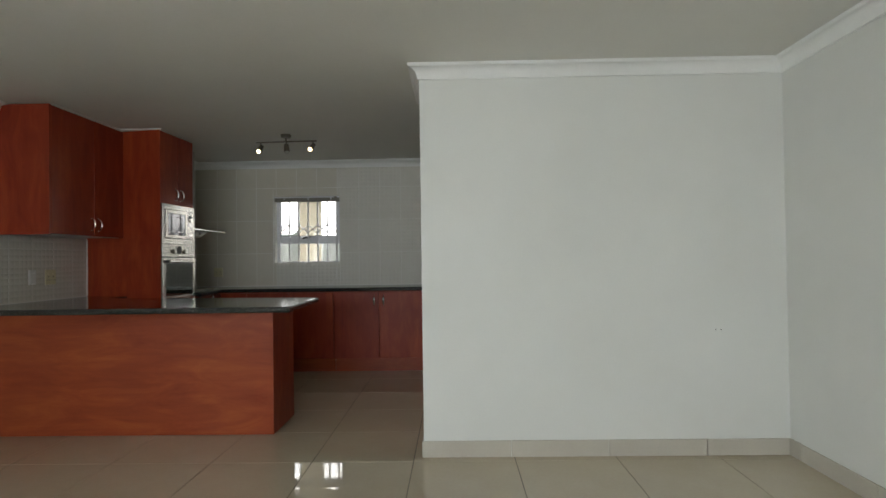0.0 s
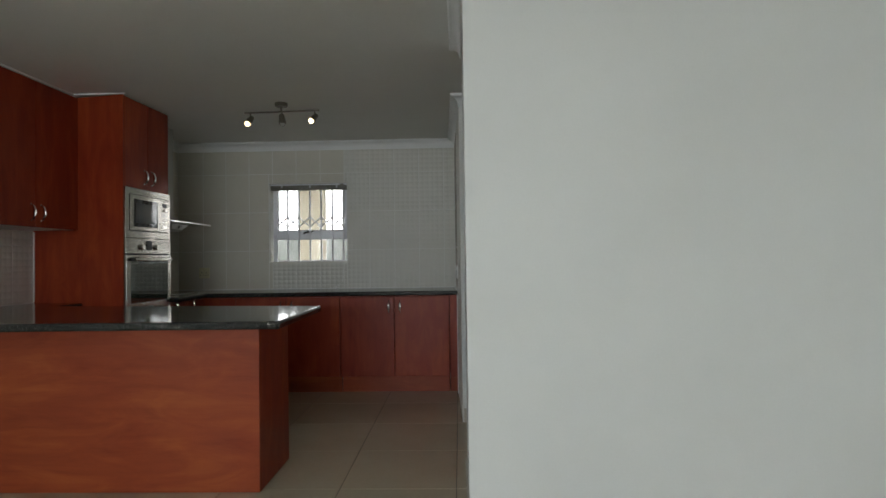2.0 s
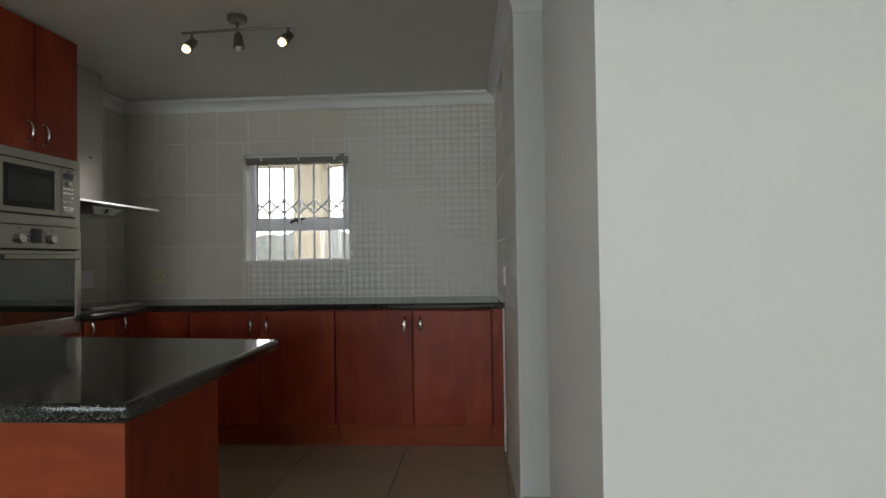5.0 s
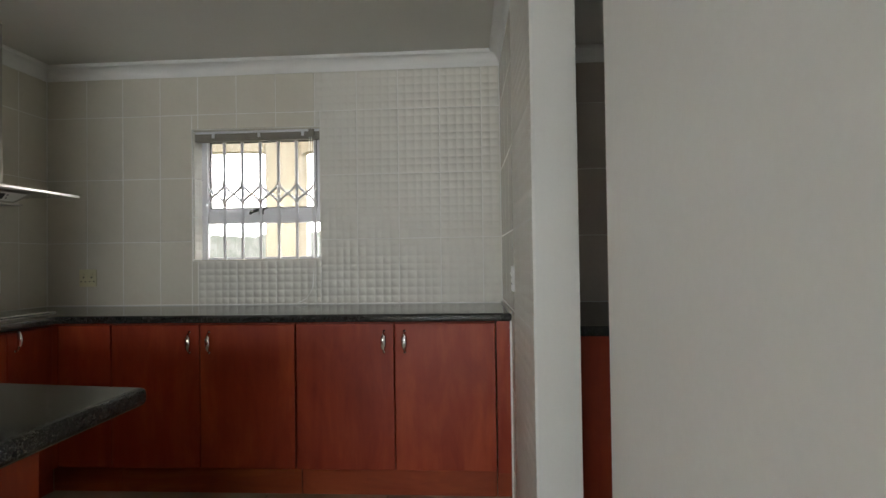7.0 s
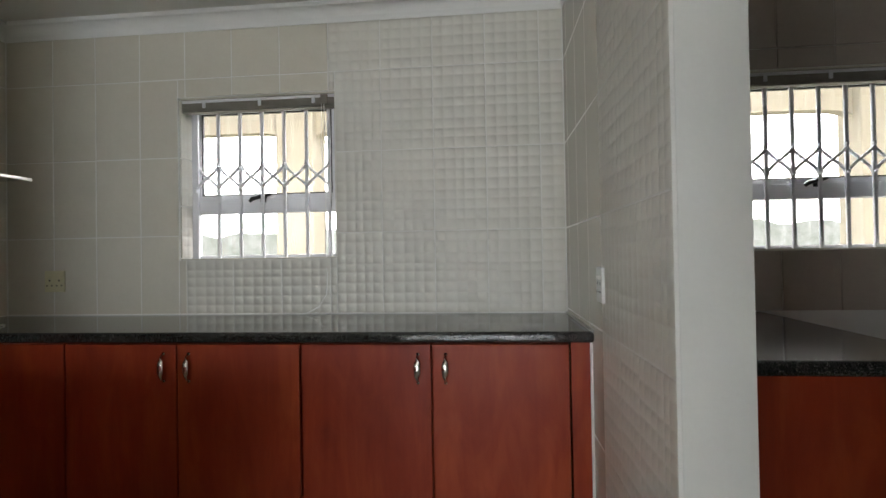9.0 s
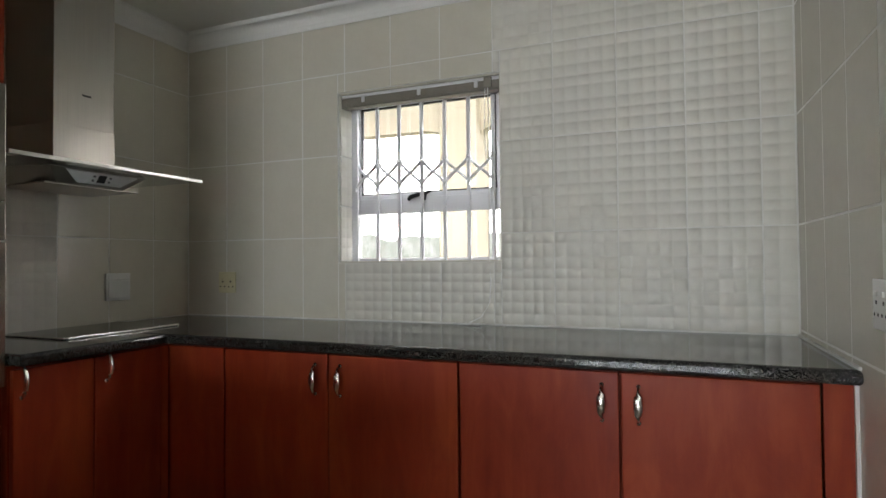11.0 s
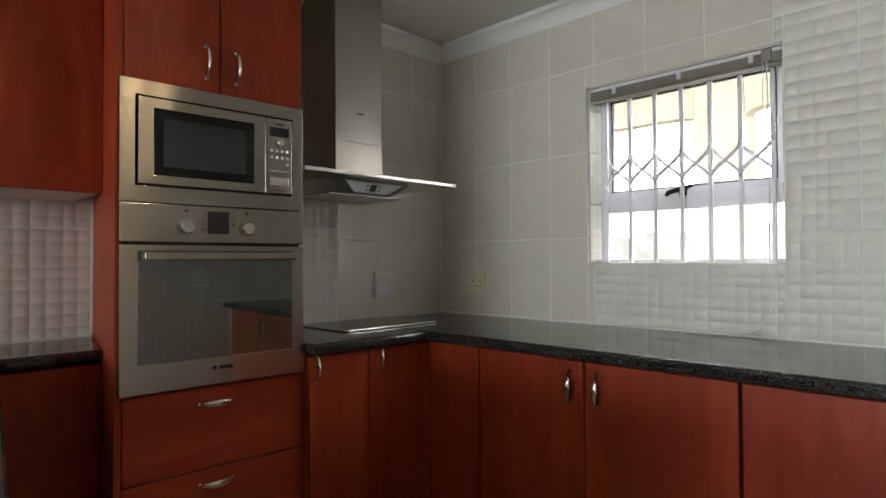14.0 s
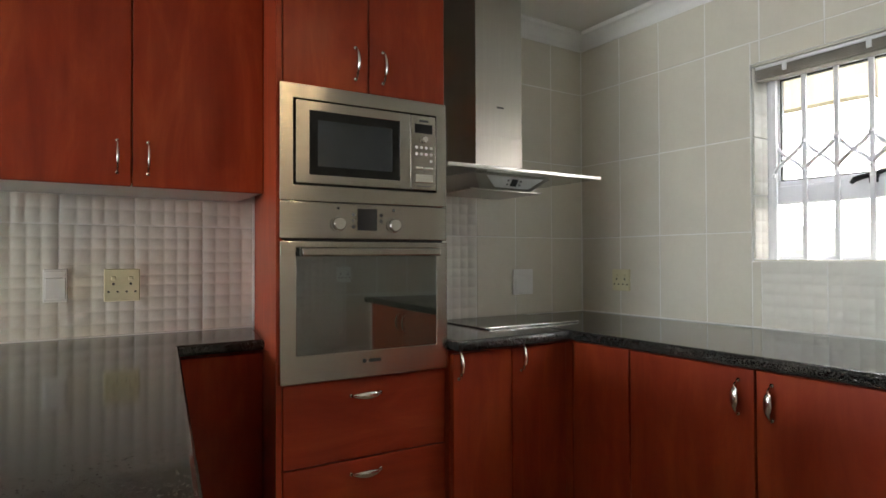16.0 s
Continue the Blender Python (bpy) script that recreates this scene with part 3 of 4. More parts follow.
for a, b, g in ((0.575, 0.84, 0.785), (0.33, 0.571, 0.526), (0.1, 0.326, 0.28)):
    door_panel(tall, "drawer", TX - 0.02, TX, TY0 + 0.021, TY1 - 0.002, a, b, WOOD_Y, (TX, 7.315, g), (0, 1, 0), (1, 0, 0))
solid("sealant", boxes((-3.366, -3.36, 6.1, 7.06, 2.467, 2.4775), (-3.35, TX, TY0 + 0.002, TY0 + 0.01, 2.467, 2.4775)), SILICONE, "thin white sealant line above the cabinets", "sealant", kind="structure")

# wall cabinets
UX, UZ0 = -3.36, 1.482
wc = thing("wall_cabinet", (-3.5, 6.6, UZ0), "cherry-red two-door wall cabinet with a white underside", "cabinet")
part("body", boxes((XW + 0.012, UX - 0.022, 6.112, 7.082, UZ0 + 0.012, 2.445)), WOOD_V, wc)
part("underside", boxes((XW + 0.012, UX - 0.022, 6.112, 7.084, UZ0 + 0.002, UZ0 + 0.0115)), MELAMINE, wc, "white melamine underside")
notch = [(XW + 0.012 + 0.085 * (1 - math.cos(u)), 2.381 + 0.085 * math.sin(u)) for u in (math.pi / 2 * k / 8 for k in range(9))]
part("end_panel", prism(bmesh.new(), [(XW + 0.012, UZ0 - 0.006)] + notch + [(UX, 2.466), (UX, UZ0 - 0.006)], 6.092, 6.11, "y"), WOOD_V, wc)
part("top_trim", boxes((XW + 0.012, UX - 0.022, 6.112, 7.082, 2.452, 2.464)), WOOD_Y, wc)
for a, b, g in ((6.112, 6.647, 6.606), (6.651, 7.084, 6.697)):
    door_panel(wc, "door", UX - 0.02, UX, a, b, UZ0, 2.46, WOOD_V, (UX, g, UZ0 + 0.095), (0, 0, 1), (1, 0, 0))


# ---------------------------------------------------------------- oven and microwave
def frame_yz(bm, x0, x1, y0, y1, z0, z1, w, bevel=0.0015):
    """A flat picture-frame ring in one piece; w: its widths below, above, at the low-y and the high-y side."""
    rings = []
    for x in (x0, x1):
        out = [bm.verts.new((x, y, z)) for y, z in ((y0, z0), (y1, z0), (y1, z1), (y0, z1))]
        inn = [bm.verts.new((x, y, z)) for y, z in ((y0 + w[2], z0 + w[0]), (y1 - w[3], z0 + w[0]), (y1 - w[3], z1 - w[1]), (y0 + w[2], z1 - w[1]))]
        rings.append((out, inn))
    (a, b), (c, d) = rings
    for k in range(4):
        n = (k + 1) % 4
        for p, q in ((a, b), (c, d), (a, c), (b, d)):
            bm.faces.new((p[k], p[n], q[n], q[k]))
    bmesh.ops.recalc_face_normals(bm, faces=bm.faces[:])
    sharp = [e for e in bm.edges if len(e.link_faces) == 2 and e.calc_face_angle(0) > 0.5]
    bmesh.ops.bevel(bm, geom=sharp, offset=bevel, segments=2, affect="EDGES", profile=0.5)
    return bm


def disc_x(bm, x0, x1, y, z, r, sides=24):
    return tube(bm, [(x0, y, z), (x0 + (x1 - x0) * 0.85, y, z), (x1, y, z)], [r, r, r * 0.88], sides)


OY0, OY1 = 7.022, 7.624
mw = thing("microwave", (TX, 7.32, 1.425), "built-in stainless microwave with a dark glass door", "microwave")
MZ0, MZ1 = 1.424, 1.795
part("trim_frame", frame_yz(bmesh.new(), TX - 0.03, TX + 0.014, OY0, OY1, MZ0, MZ1, (0.05, 0.046, 0.044, 0.04)), STEEL, mw, "brushed steel trim frame")
part("recess", boxes((TX - 0.04, TX - 0.012, OY0 + 0.03, OY1 - 0.03, MZ0 + 0.03, MZ1 - 0.03)), BLACK, mw)
my0, my1, mz0, mz1 = OY0 + 0.05, OY1 - 0.046, MZ0 + 0.056, MZ1 - 0.052
ctl = my1 - 0.098
mdoor = part("door", frame_yz(bmesh.new(), TX - 0.01, TX + 0.02, my0, ctl - 0.002, mz0, mz1, (0.028, 0.03, 0.044, 0.042)), STEEL, mw)
part("door_glass", boxes((TX - 0.008, TX + 0.016, my0 + 0.044, ctl - 0.044, mz0 + 0.028, mz1 - 0.03)), BLACK_GLASS, mdoor, "black glass")
part("screen", boxes((TX + 0.01, TX + 0.0175, my0 + 0.072, ctl - 0.072, mz0 + 0.056, mz1 - 0.058)), SCREEN, mdoor, "grey perforated viewing screen")
panel = part("control_panel", boxes((TX - 0.01, TX + 0.02, ctl, my1, mz0, mz1), bevel=0.002), STEEL, mw)
part("display", boxes((TX + 0.018, TX + 0.0215, ctl + 0.014, my1 - 0.014, mz1 - 0.062, mz1 - 0.03)), BLACK, panel)
part("maker_mark", boxes((TX + 0.018, TX + 0.0208, ctl + 0.032, my1 - 0.03, mz1 - 0.022, mz1 - 0.015)), DARK_PRINT, panel)
part("dial", disc_x(bmesh.new(), TX + 0.018, TX + 0.034, ctl + 0.05, mz1 - 0.084, 0.0115), NICKEL, panel, smooth=False)
for r in range(3):
    for c in range(4):
        if r == 2 and c < 3:
            continue
        part("button", disc_x(bmesh.new(), TX + 0.018, TX + 0.0235, ctl + 0.02 + 0.0195 * c, mz1 - 0.113 - 0.023 * r, 0.0056, 12), EDGE_METAL, panel)
for c in range(2):
    part("button", boxes((TX + 0.018, TX + 0.0235, ctl + 0.014 + 0.038 * c, ctl + 0.044 + 0.038 * c, mz0 + 0.073, mz0 + 0.083), bevel=0.002), NICKEL, panel)
part("open_button", boxes((TX + 0.018, TX + 0.0245, ctl + 0.014, my1 - 0.014, mz0 + 0.026, mz0 + 0.056), bevel=0.002), NICKEL, panel)
part("print", boxes((TX + 0.018, TX + 0.0206, ctl + 0.02, my1 - 0.022, mz0 + 0.012, mz0 + 0.015)), GREY_PRINT, panel)

oven = thing("oven", (TX, 7.32, 0.84), "built-in stainless oven with a mirror-dark glass door", "oven")
OZ0, OZ1 = 0.846, 1.421
part("casing", boxes((TX - 0.035, TX - 0.004, OY0 + 0.006, OY1 - 0.006, OZ0 + 0.004, OZ1 - 0.004)), BLACK, oven)
fascia = part("control_fascia", boxes((TX - 0.004, TX + 0.018, OY0, OY1, OZ1 - 0.118, OZ1), bevel=0.003), STEEL, oven)
zc = OZ1 - 0.058
for yy in (7.212, 7.412):
    k = part("knob", disc_x(bmesh.new(), TX + 0.018, TX + 0.04, yy, zc - 0.01, 0.0215), NICKEL, fascia)
    part("collar", disc_x(bmesh.new(), TX + 0.017, TX + 0.021, yy, zc - 0.01, 0.0255), STEEL, k)
    part("dial_mark", boxes((TX + 0.0185, TX + 0.0192, yy - 0.004, yy + 0.004, zc + 0.037, zc + 0.045)), DARK_PRINT, fascia)
part("display", boxes((TX + 0.016, TX + 0.0205, 7.28, 7.349, zc - 0.03, zc + 0.042)), BLACK, fascia, "dark display")
for yy, n in ((7.265, 3), (7.365, 2)):
    for r in range(n):
        part("touch_button", disc_x(bmesh.new(), TX + 0.017, TX + 0.0195, yy, zc + 0.022 - 0.02 * r, 0.0062, 12), GREY_PRINT, fascia)
dz1 = OZ1 - 0.126
odoor = part("door", frame_yz(bmesh.new(), TX - 0.004, TX + 0.02, OY0, OY1, OZ0, dz1, (0.088, 0.02, 0.052, 0.045), 0.002), STEEL, oven)
part("door_glass", boxes((TX - 0.002, TX + 0.0185, OY0 + 0.05, OY1 - 0.043, OZ0 + 0.086, dz1 - 0.018)), DARK_GLASS, odoor, "mirror-dark oven glass")
bm = bmesh.new()
box(bm, TX + 0.045, TX + 0.064, OY0 + 0.058, OY1 - 0.05, dz1 - 0.047, dz1 - 0.021, 0.005, 3)
part("door_handle", bm, STEEL, odoor, "wide brushed steel handle bar")
for yy in (OY0 + 0.061, OY1 - 0.081):
    part("handle_mount", boxes((TX + 0.017, TX + 0.046, yy, yy + 0.028, dz1 - 0.046, dz1 - 0.022), bevel=0.003), BLACK, odoor)
part("maker_mark", boxes((TX + 0.0195, TX + 0.0208, 7.318, 7.362, OZ0 + 0.048, OZ0 + 0.059)), DARK_PRINT, odoor)
part("maker_mark", disc_x(bmesh.new(), TX + 0.0195, TX + 0.0208, 7.303, OZ0 + 0.0535, 0.007, 14), DARK_PRINT, odoor)

# the whole tower stands slightly askew
ASKEW = Matrix.Translation((TX, 7.32, 0)) @ pose(0, 0, 0, 0, 0, -2.5) @ Matrix.Translation((-TX, -7.32, 0))
for ob in (tall, mw, oven):
    ob.matrix_basis = ASKEW @ ob.matrix_basis

# ---------------------------------------------------------------- extractor hood, hob
hood = thing("extractor_hood", (-3.4, 8.07, 1.58), "stainless chimney hood with a flat glass canopy", "extractor hood")
part("chimney", boxes((XL + 0.012, -3.2, 7.945, 8.205, 1.625, TOP - 0.002), bevel=0.003), STEEL_V, hood)
part("chimney_sleeve", boxes((XL + 0.012, -3.198, 7.943, 8.207, 1.625, 1.775), bevel=0.003), STEEL_V, hood)
part("maker_mark", boxes((-3.2005, -3.199, 8.06, 8.1, 1.9, 1.908)), DARK_PRINT, hood)
part("glass_canopy", boxes((XL + 0.02, -2.965, 7.64, 8.45, 1.585, 1.593), bevel=0.002), HOOD_GLASS, hood, "clear glass canopy with a bright edge")
part("canopy_edge", boxes((-2.964, -2.955, 7.64, 8.45, 1.582, 1.596), bevel=0.002), EDGE_METAL, hood)


def wedge(low, zl, high, zh):
    bm = bmesh.new()
    a, b = [bm.verts.new((x, y, zl)) for x, y in low], [bm.verts.new((x, y, zh)) for x, y in high]
    for i in range(4):
        bm.faces.new((a[i], a[(i + 1) % 4], b[(i + 1) % 4], b[i]))
    bm.faces.new(a[::-1]), bm.faces.new(b)
    return bm


body = part("fan_box", wedge([(XL + 0.02, 7.84), (-3.14, 7.92), (-3.14, 8.2), (XL + 0.02, 8.3)], 1.532, [(XL + 0.02, 7.74), (-3.075, 7.85), (-3.075, 8.26), (XL + 0.02, 8.4)], 1.584), STEEL_V, hood)
turn = on_wall((-3.083, 8.055, 1.5595), (1, 0, 0)) @ pose(0, 0, 0, 34)
bm = prism(bmesh.new(), [(-0.092, -0.026), (0.092, -0.026), (0.152, 0.024), (-0.152, 0.024)], 0.0, 0.006)
bmesh.ops.transform(bm, matrix=turn, verts=bm.verts[:])
control = part("control_panel", bm, EDGE_METAL, body, "bright steel control strip")
bm = boxes((-0.016, 0.016, -0.016, 0.016, 0.006, 0.0075))
bmesh.ops.transform(bm, matrix=turn, verts=bm.verts[:])
part("display", bm, BLACK, hood, "small dark display")
for px in (-0.034, 0.034):
    for pz in (-0.009, 0.009):
        bm = boxes((px - 0.005, px + 0.005, pz - 0.004, pz + 0.004, 0.006, 0.008), bevel=0.001)
        bmesh.ops.transform(bm, matrix=turn, verts=bm.verts[:])
        part("button", bm, GREY_PRINT, hood)
part("grease_filter", boxes((XL + 0.05, -3.15, 7.88, 8.28, 1.528, 1.534)), STEEL_V, hood)

hob = thing("hob", (-3.28, 8.18, COUNTER), "black glass hob with a steel front trim on the worktop", "hob")
part("glass", boxes((-3.46, -3.095, 7.925, 8.44, COUNTER + 0.0005, COUNTER + 0.007), bevel=0.002), DARK_GLASS, hob)
part("trim", boxes((-3.094, -3.082, 7.925, 8.44, COUNTER + 0.0005, COUNTER + 0.009), bevel=0.002), NICKEL, hob)
part("trim", boxes((-3.46, -3.095, 7.915, 7.9245, COUNTER + 0.0005, COUNTER + 0.008), bevel=0.002), NICKEL, hob)


# ---------------------------------------------------------------- sockets and switches
def plate(name, c, n, w, h, mat, label, category, rocker=None, holes=False):
    t = new(name)
    t.empty_display_size = 0.05
    t.matrix_basis = on_wall(c, n)
    tagged(t, label, category)

    def sub(nm, bm, mt, parent, lab=""):
        ob = new(nm, mesh_of(nm, bm, mt))
        ob.parent = parent
        return tagged(ob, lab)
    face = sub("faceplate", boxes((-w / 2, w / 2, -h / 2, h / 2, 0.0, 0.011), bevel=0.003), mat, t)
    if rocker:
        sub("rocker", boxes((-w * 0.42, w * 0.42, rocker[0], rocker[1], 0.009, 0.0145), bevel=0.0025), mat, face)
        sub("rocker", boxes((-w * 0.42, w * 0.42, rocker[1] + 0.003, h * 0.44, 0.009, 0.013), bevel=0.002), mat, face)
    if holes:
        for k in range(4):
            x = (-0.375 + 0.25 * k) * w
            sub("pin_hole", tube(bmesh.new(), [(x, -h * 0.2, 0.0105), (x, -h * 0.2, 0.0118)], 0.0042, 12), DARK_PRINT, face)
        for s in (-1, 1):
            sub("pin_hole", tube(bmesh.new(), [(s * w * 0.24, h * 0.04, 0.0105), (s * w * 0.24, h * 0.04, 0.0118)], 0.005, 12), DARK_PRINT, face)
            sub("toggle", boxes((s * w * 0.24 - 0.008, s * w * 0.24 + 0.008, h * 0.15, h * 0.27, 0.009, 0.016), bevel=0.003), mat, face)
    return t


plate("wall_switch", (XW + 0.012, 6.435, 1.144), (1, 0, 0), 0.076, 0.122, WHITE_PLASTIC, "white blank switch plate on the cushion tiles", "switch", (-0.05, 0.028))
plate("double_socket", (XW + 0.012, 6.65, 1.14), (1, 0, 0), 0.122, 0.125, CREAM_PLASTIC, "cream double power socket on the cushion tiles", "socket", None, True)
plate("cooker_switch", (XL + 0.011, 8.45, 1.116), (1, 0, 0), 0.13, 0.13, WHITE_PLASTIC, "white cooker isolator switch above the hob", "switch", (-0.055, 0.03))
plate("double_socket", (-3.213, YB - 0.011, 1.123), (0, -1, 0), 0.11, 0.11, CREAM_PLASTIC, "cream double power socket beside the corner", "socket", None, True)
plate("double_socket", (face_x(8.02) - 0.011, 8.02, 1.118), (-1, 0, 0), 0.11, 0.115, WHITE_PLASTIC, "white double power socket above the counter end", "socket", None, True)
plug = thing("wall_plug", (1.34, YN, 0.782), "two small screw holes in the painted wall", "screw holes")
for dx in (-0.022, 0.012):
    part("hole", tube(bmesh.new(), [(1.34 + dx, YN - 0.0015, 0.782), (1.34 + dx, YN + 0.002, 0.782)], 0.0035, 8), DARK_PRINT, plug)

# ---------------------------------------------------------------- ceiling spot bar
bar = thing("ceiling_spot_bar", (-1.935, 7.395, TOP), "brushed nickel three-spot ceiling bar, two bulbs lit", "ceiling light")
part("canopy", tube(bmesh.new(), [(-1.935, 7.395, TOP), (-1.935, 7.395, TOP - 0.02), (-1.935, 7.395, TOP - 0.028)], [0.05, 0.05, 0.044], 24), AGED_NICKEL, bar)
part("stem", tube(bmesh.new(), [(-1.935, 7.395, TOP - 0.026), (-1.935, 7.395, TOP - 0.075)], 0.008, 10), AGED_NICKEL, bar)
part("rail", tube(bmesh.new(), [(-2.235, 7.412, TOP - 0.068), (-1.63, 7.373, TOP - 0.068)], 0.007, 10), AGED_NICKEL, bar)
HEADS = [((-2.19, 7.425, 2.362), (-0.25, -0.6, -0.75), True), ((-1.93, 7.393, 2.365), (0.12, -0.1, -1), False), ((-1.672, 7.4, 2.366), (-0.35, -0.6, -0.7), True)]
for c, w, lit in HEADS:
    c, w = Vector(c), Vector(w).normalized()
    part("joint", tube(bmesh.new(), [(c.x, c.y, TOP - 0.06), c], 0.006, 8), AGED_NICKEL, bar)
    head = part("spot_head", tube(bmesh.new(), [c - w * 0.028, c - w * 0.022, c + w * 0.01, c + w * 0.05, c + w * 0.052, c + w * 0.03], [0.012, 0.02, 0.024, 0.03, 0.026, 0.02], 18), AGED_NICKEL, bar)
    e = c + w * 0.05
    part("bulb", tube(bmesh.new(), [e - w * 0.012, e, e + w * 0.016, e + w * 0.024], [0.017, 0.021, 0.017, 0.007], 16), BULB if lit else BULB_OFF, head, "glowing warm bulb" if lit else "unlit bulb", True)
    if lit:
        lamp("spot_light", "SPOT", 3, look(e + w * 0.03, e + w * 2), (1, 0.72, 0.4), radius=0.025, spot=radians(115))

# ---------------------------------------------------------------- scullery counter
sc = thing("scullery_cabinet", (-0.06, 8.2, 0), "dark cherry-red scullery cabinet with a plain end panel", "cabinet")
part("end_panel", boxes((XD2 + 0.004, 0.24, 7.635, 7.655, 0.0, COUNTER - 0.041), bevel=0.002), WOOD_V, sc)
part("body", boxes((XD2 + 0.004, 0.22, 7.657, 8.88, 0.1, COUNTER - 0.041)), WOOD_V, sc)
part("plinth", boxes((XD2 + 0.004, 0.16, 7.657, 8.88, 0.0, 0.1)), WOOD_Y, sc)
rounded_slab("scullery_worktop", [(XD2 + 0.003, 7.61), (0.275, 7.61), (0.275, YB - 0.014), (XD2 + 0.003, YB - 0.014)], "polished black granite scullery worktop")

sr = thing("scullery_counter_unit", (1.4, 8.3, 0), "dark cherry-red counter along the scullery's outer wall", "cabinet")
part("body", boxes((1.08, XR - 0.004, 7.7, 8.88, 0.0, 0.93), bevel=0.002), WOOD_V, sr)
part("worktop", boxes((1.03, XR - 0.004, 7.67, 8.88, 0.932, 0.97), bevel=0.006), GRANITE, sr, "black granite top")

# ---------------------------------------------------------------- outside
ground = solid("ground", boxes((-600, 600, -600, 600, -0.3, -0.14)), GRASS, "dry grass around the house", "ground", kind="structure")
# unseen reflector slab, added to throw sunlight up at the living-room ceiling
solid("bounce_pavement", boxes((-7, 5, -9, YF - 0.21, -0.139, -0.05)), BOUNCE_SLAB, "unseen pale slab before the glazed doors, added to bounce daylight up", "terrace", kind="structure")
patio = thing("patio_arcade", (-2.5, 10.6, -0.14), "cream plastered arcade with soft-cornered openings outside the window", "arcade")


def arch_wall(xc, half, spring, rise, top, y0, y1):
    """The wall over one round-headed opening between two columns."""
    pts = [(xc + half * math.copysign(abs(math.cos(a)) ** 0.22, math.cos(a)), spring + rise * math.sin(a) ** 0.6) for a in (math.pi * k / 20 for k in range(21))]
    return prism(bmesh.new(), pts + [(xc - half - 0.0, top), (xc + half + 0.0, top)], y0, y1, "y")


for x in (-6.3, -4.4, -2.5, -0.6, 1.75, 4.1):
    part("column", boxes((x - 0.15, x + 0.15, 10.45, 10.75, -0.14, 2.9), bevel=0.01), STUCCO, patio)
for x, half in ((-5.35, 0.8), (-3.45, 0.8), (-1.55, 0.8), (0.575, 1.025), (2.925, 1.025)):
    part("arch", arch_wall(x, half, 2.14, 0.09, 2.9, 10.54, 10.66), STUCCO, patio)


# unseen pale slab, added to brighten the arcade's undersides from below
part("bounce_paving", boxes((-9, 6, 9.12, 11.6, -0.14, -0.06), bevel=0.01), BOUNCE_SLAB, patio, "unseen pale slab, added to bounce light up under the arches")


# far-off hazy bright sky and pale wooded hill; both glow by emission
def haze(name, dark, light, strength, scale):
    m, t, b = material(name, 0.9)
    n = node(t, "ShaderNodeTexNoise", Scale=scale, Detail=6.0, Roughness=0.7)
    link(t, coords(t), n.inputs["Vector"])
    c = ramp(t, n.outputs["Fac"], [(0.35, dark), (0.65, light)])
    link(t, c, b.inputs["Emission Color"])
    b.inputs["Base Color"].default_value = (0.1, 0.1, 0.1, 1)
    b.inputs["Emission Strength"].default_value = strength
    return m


SKY_HAZE = haze("bright_haze", (0.95, 0.97, 1.0), (1.0, 1.0, 1.0), 6.0, 0.02)
# the hill's daylight and mist are painted in as its own emission
HILL_GLOW = haze("glowing_hill", (0.5, 0.58, 0.48), (0.9, 0.95, 0.9), 0.55, 0.9)
solid("backdrop", boxes((-160, 160, 90, 90.5, -3, 70)), SKY_HAZE, "bright hazy white sky", "sky", kind="structure")
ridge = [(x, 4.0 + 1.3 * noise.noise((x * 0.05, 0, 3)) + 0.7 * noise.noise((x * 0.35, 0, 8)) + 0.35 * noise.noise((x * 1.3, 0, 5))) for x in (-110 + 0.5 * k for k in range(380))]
solid("backdrop", prism(bmesh.new(), ridge + [(80, -1), (-110, -1)], 62, 63, "y"), HILL_GLOW, "pale wooded hill, its hazy brightness put in as glow", "hill", kind="structure")

# ---------------------------------------------------------------- tiles
T, GAP = 0.008, 0.0021


def flat_tile(w, h, mat):
    """A glazed tile w by h, lying in x and y, its face at z = T."""
    bm = bmesh.new()
    e = 0.0025
    lo = [bm.verts.new((x, y, 0)) for x, y in ((GAP, GAP), (w - GAP, GAP), (w - GAP, h - GAP), (GAP, h - GAP))]
    mi = [bm.verts.new((v.co.x, v.co.y, T - 0.0018)) for v in lo]
    hi = [bm.verts.new((x, y, T)) for x, y in ((GAP + e, GAP + e), (w - GAP - e, GAP + e), (w - GAP - e, h - GAP - e), (GAP + e, h - GAP - e))]
    for a, b in ((lo, mi), (mi, hi)):
        for k in range(4):
            bm.faces.new((a[k], a[(k + 1) % 4], b[(k + 1) % 4], b[k]))
    bm.faces.new(hi)
    return mesh_of("tile", bm, mat)


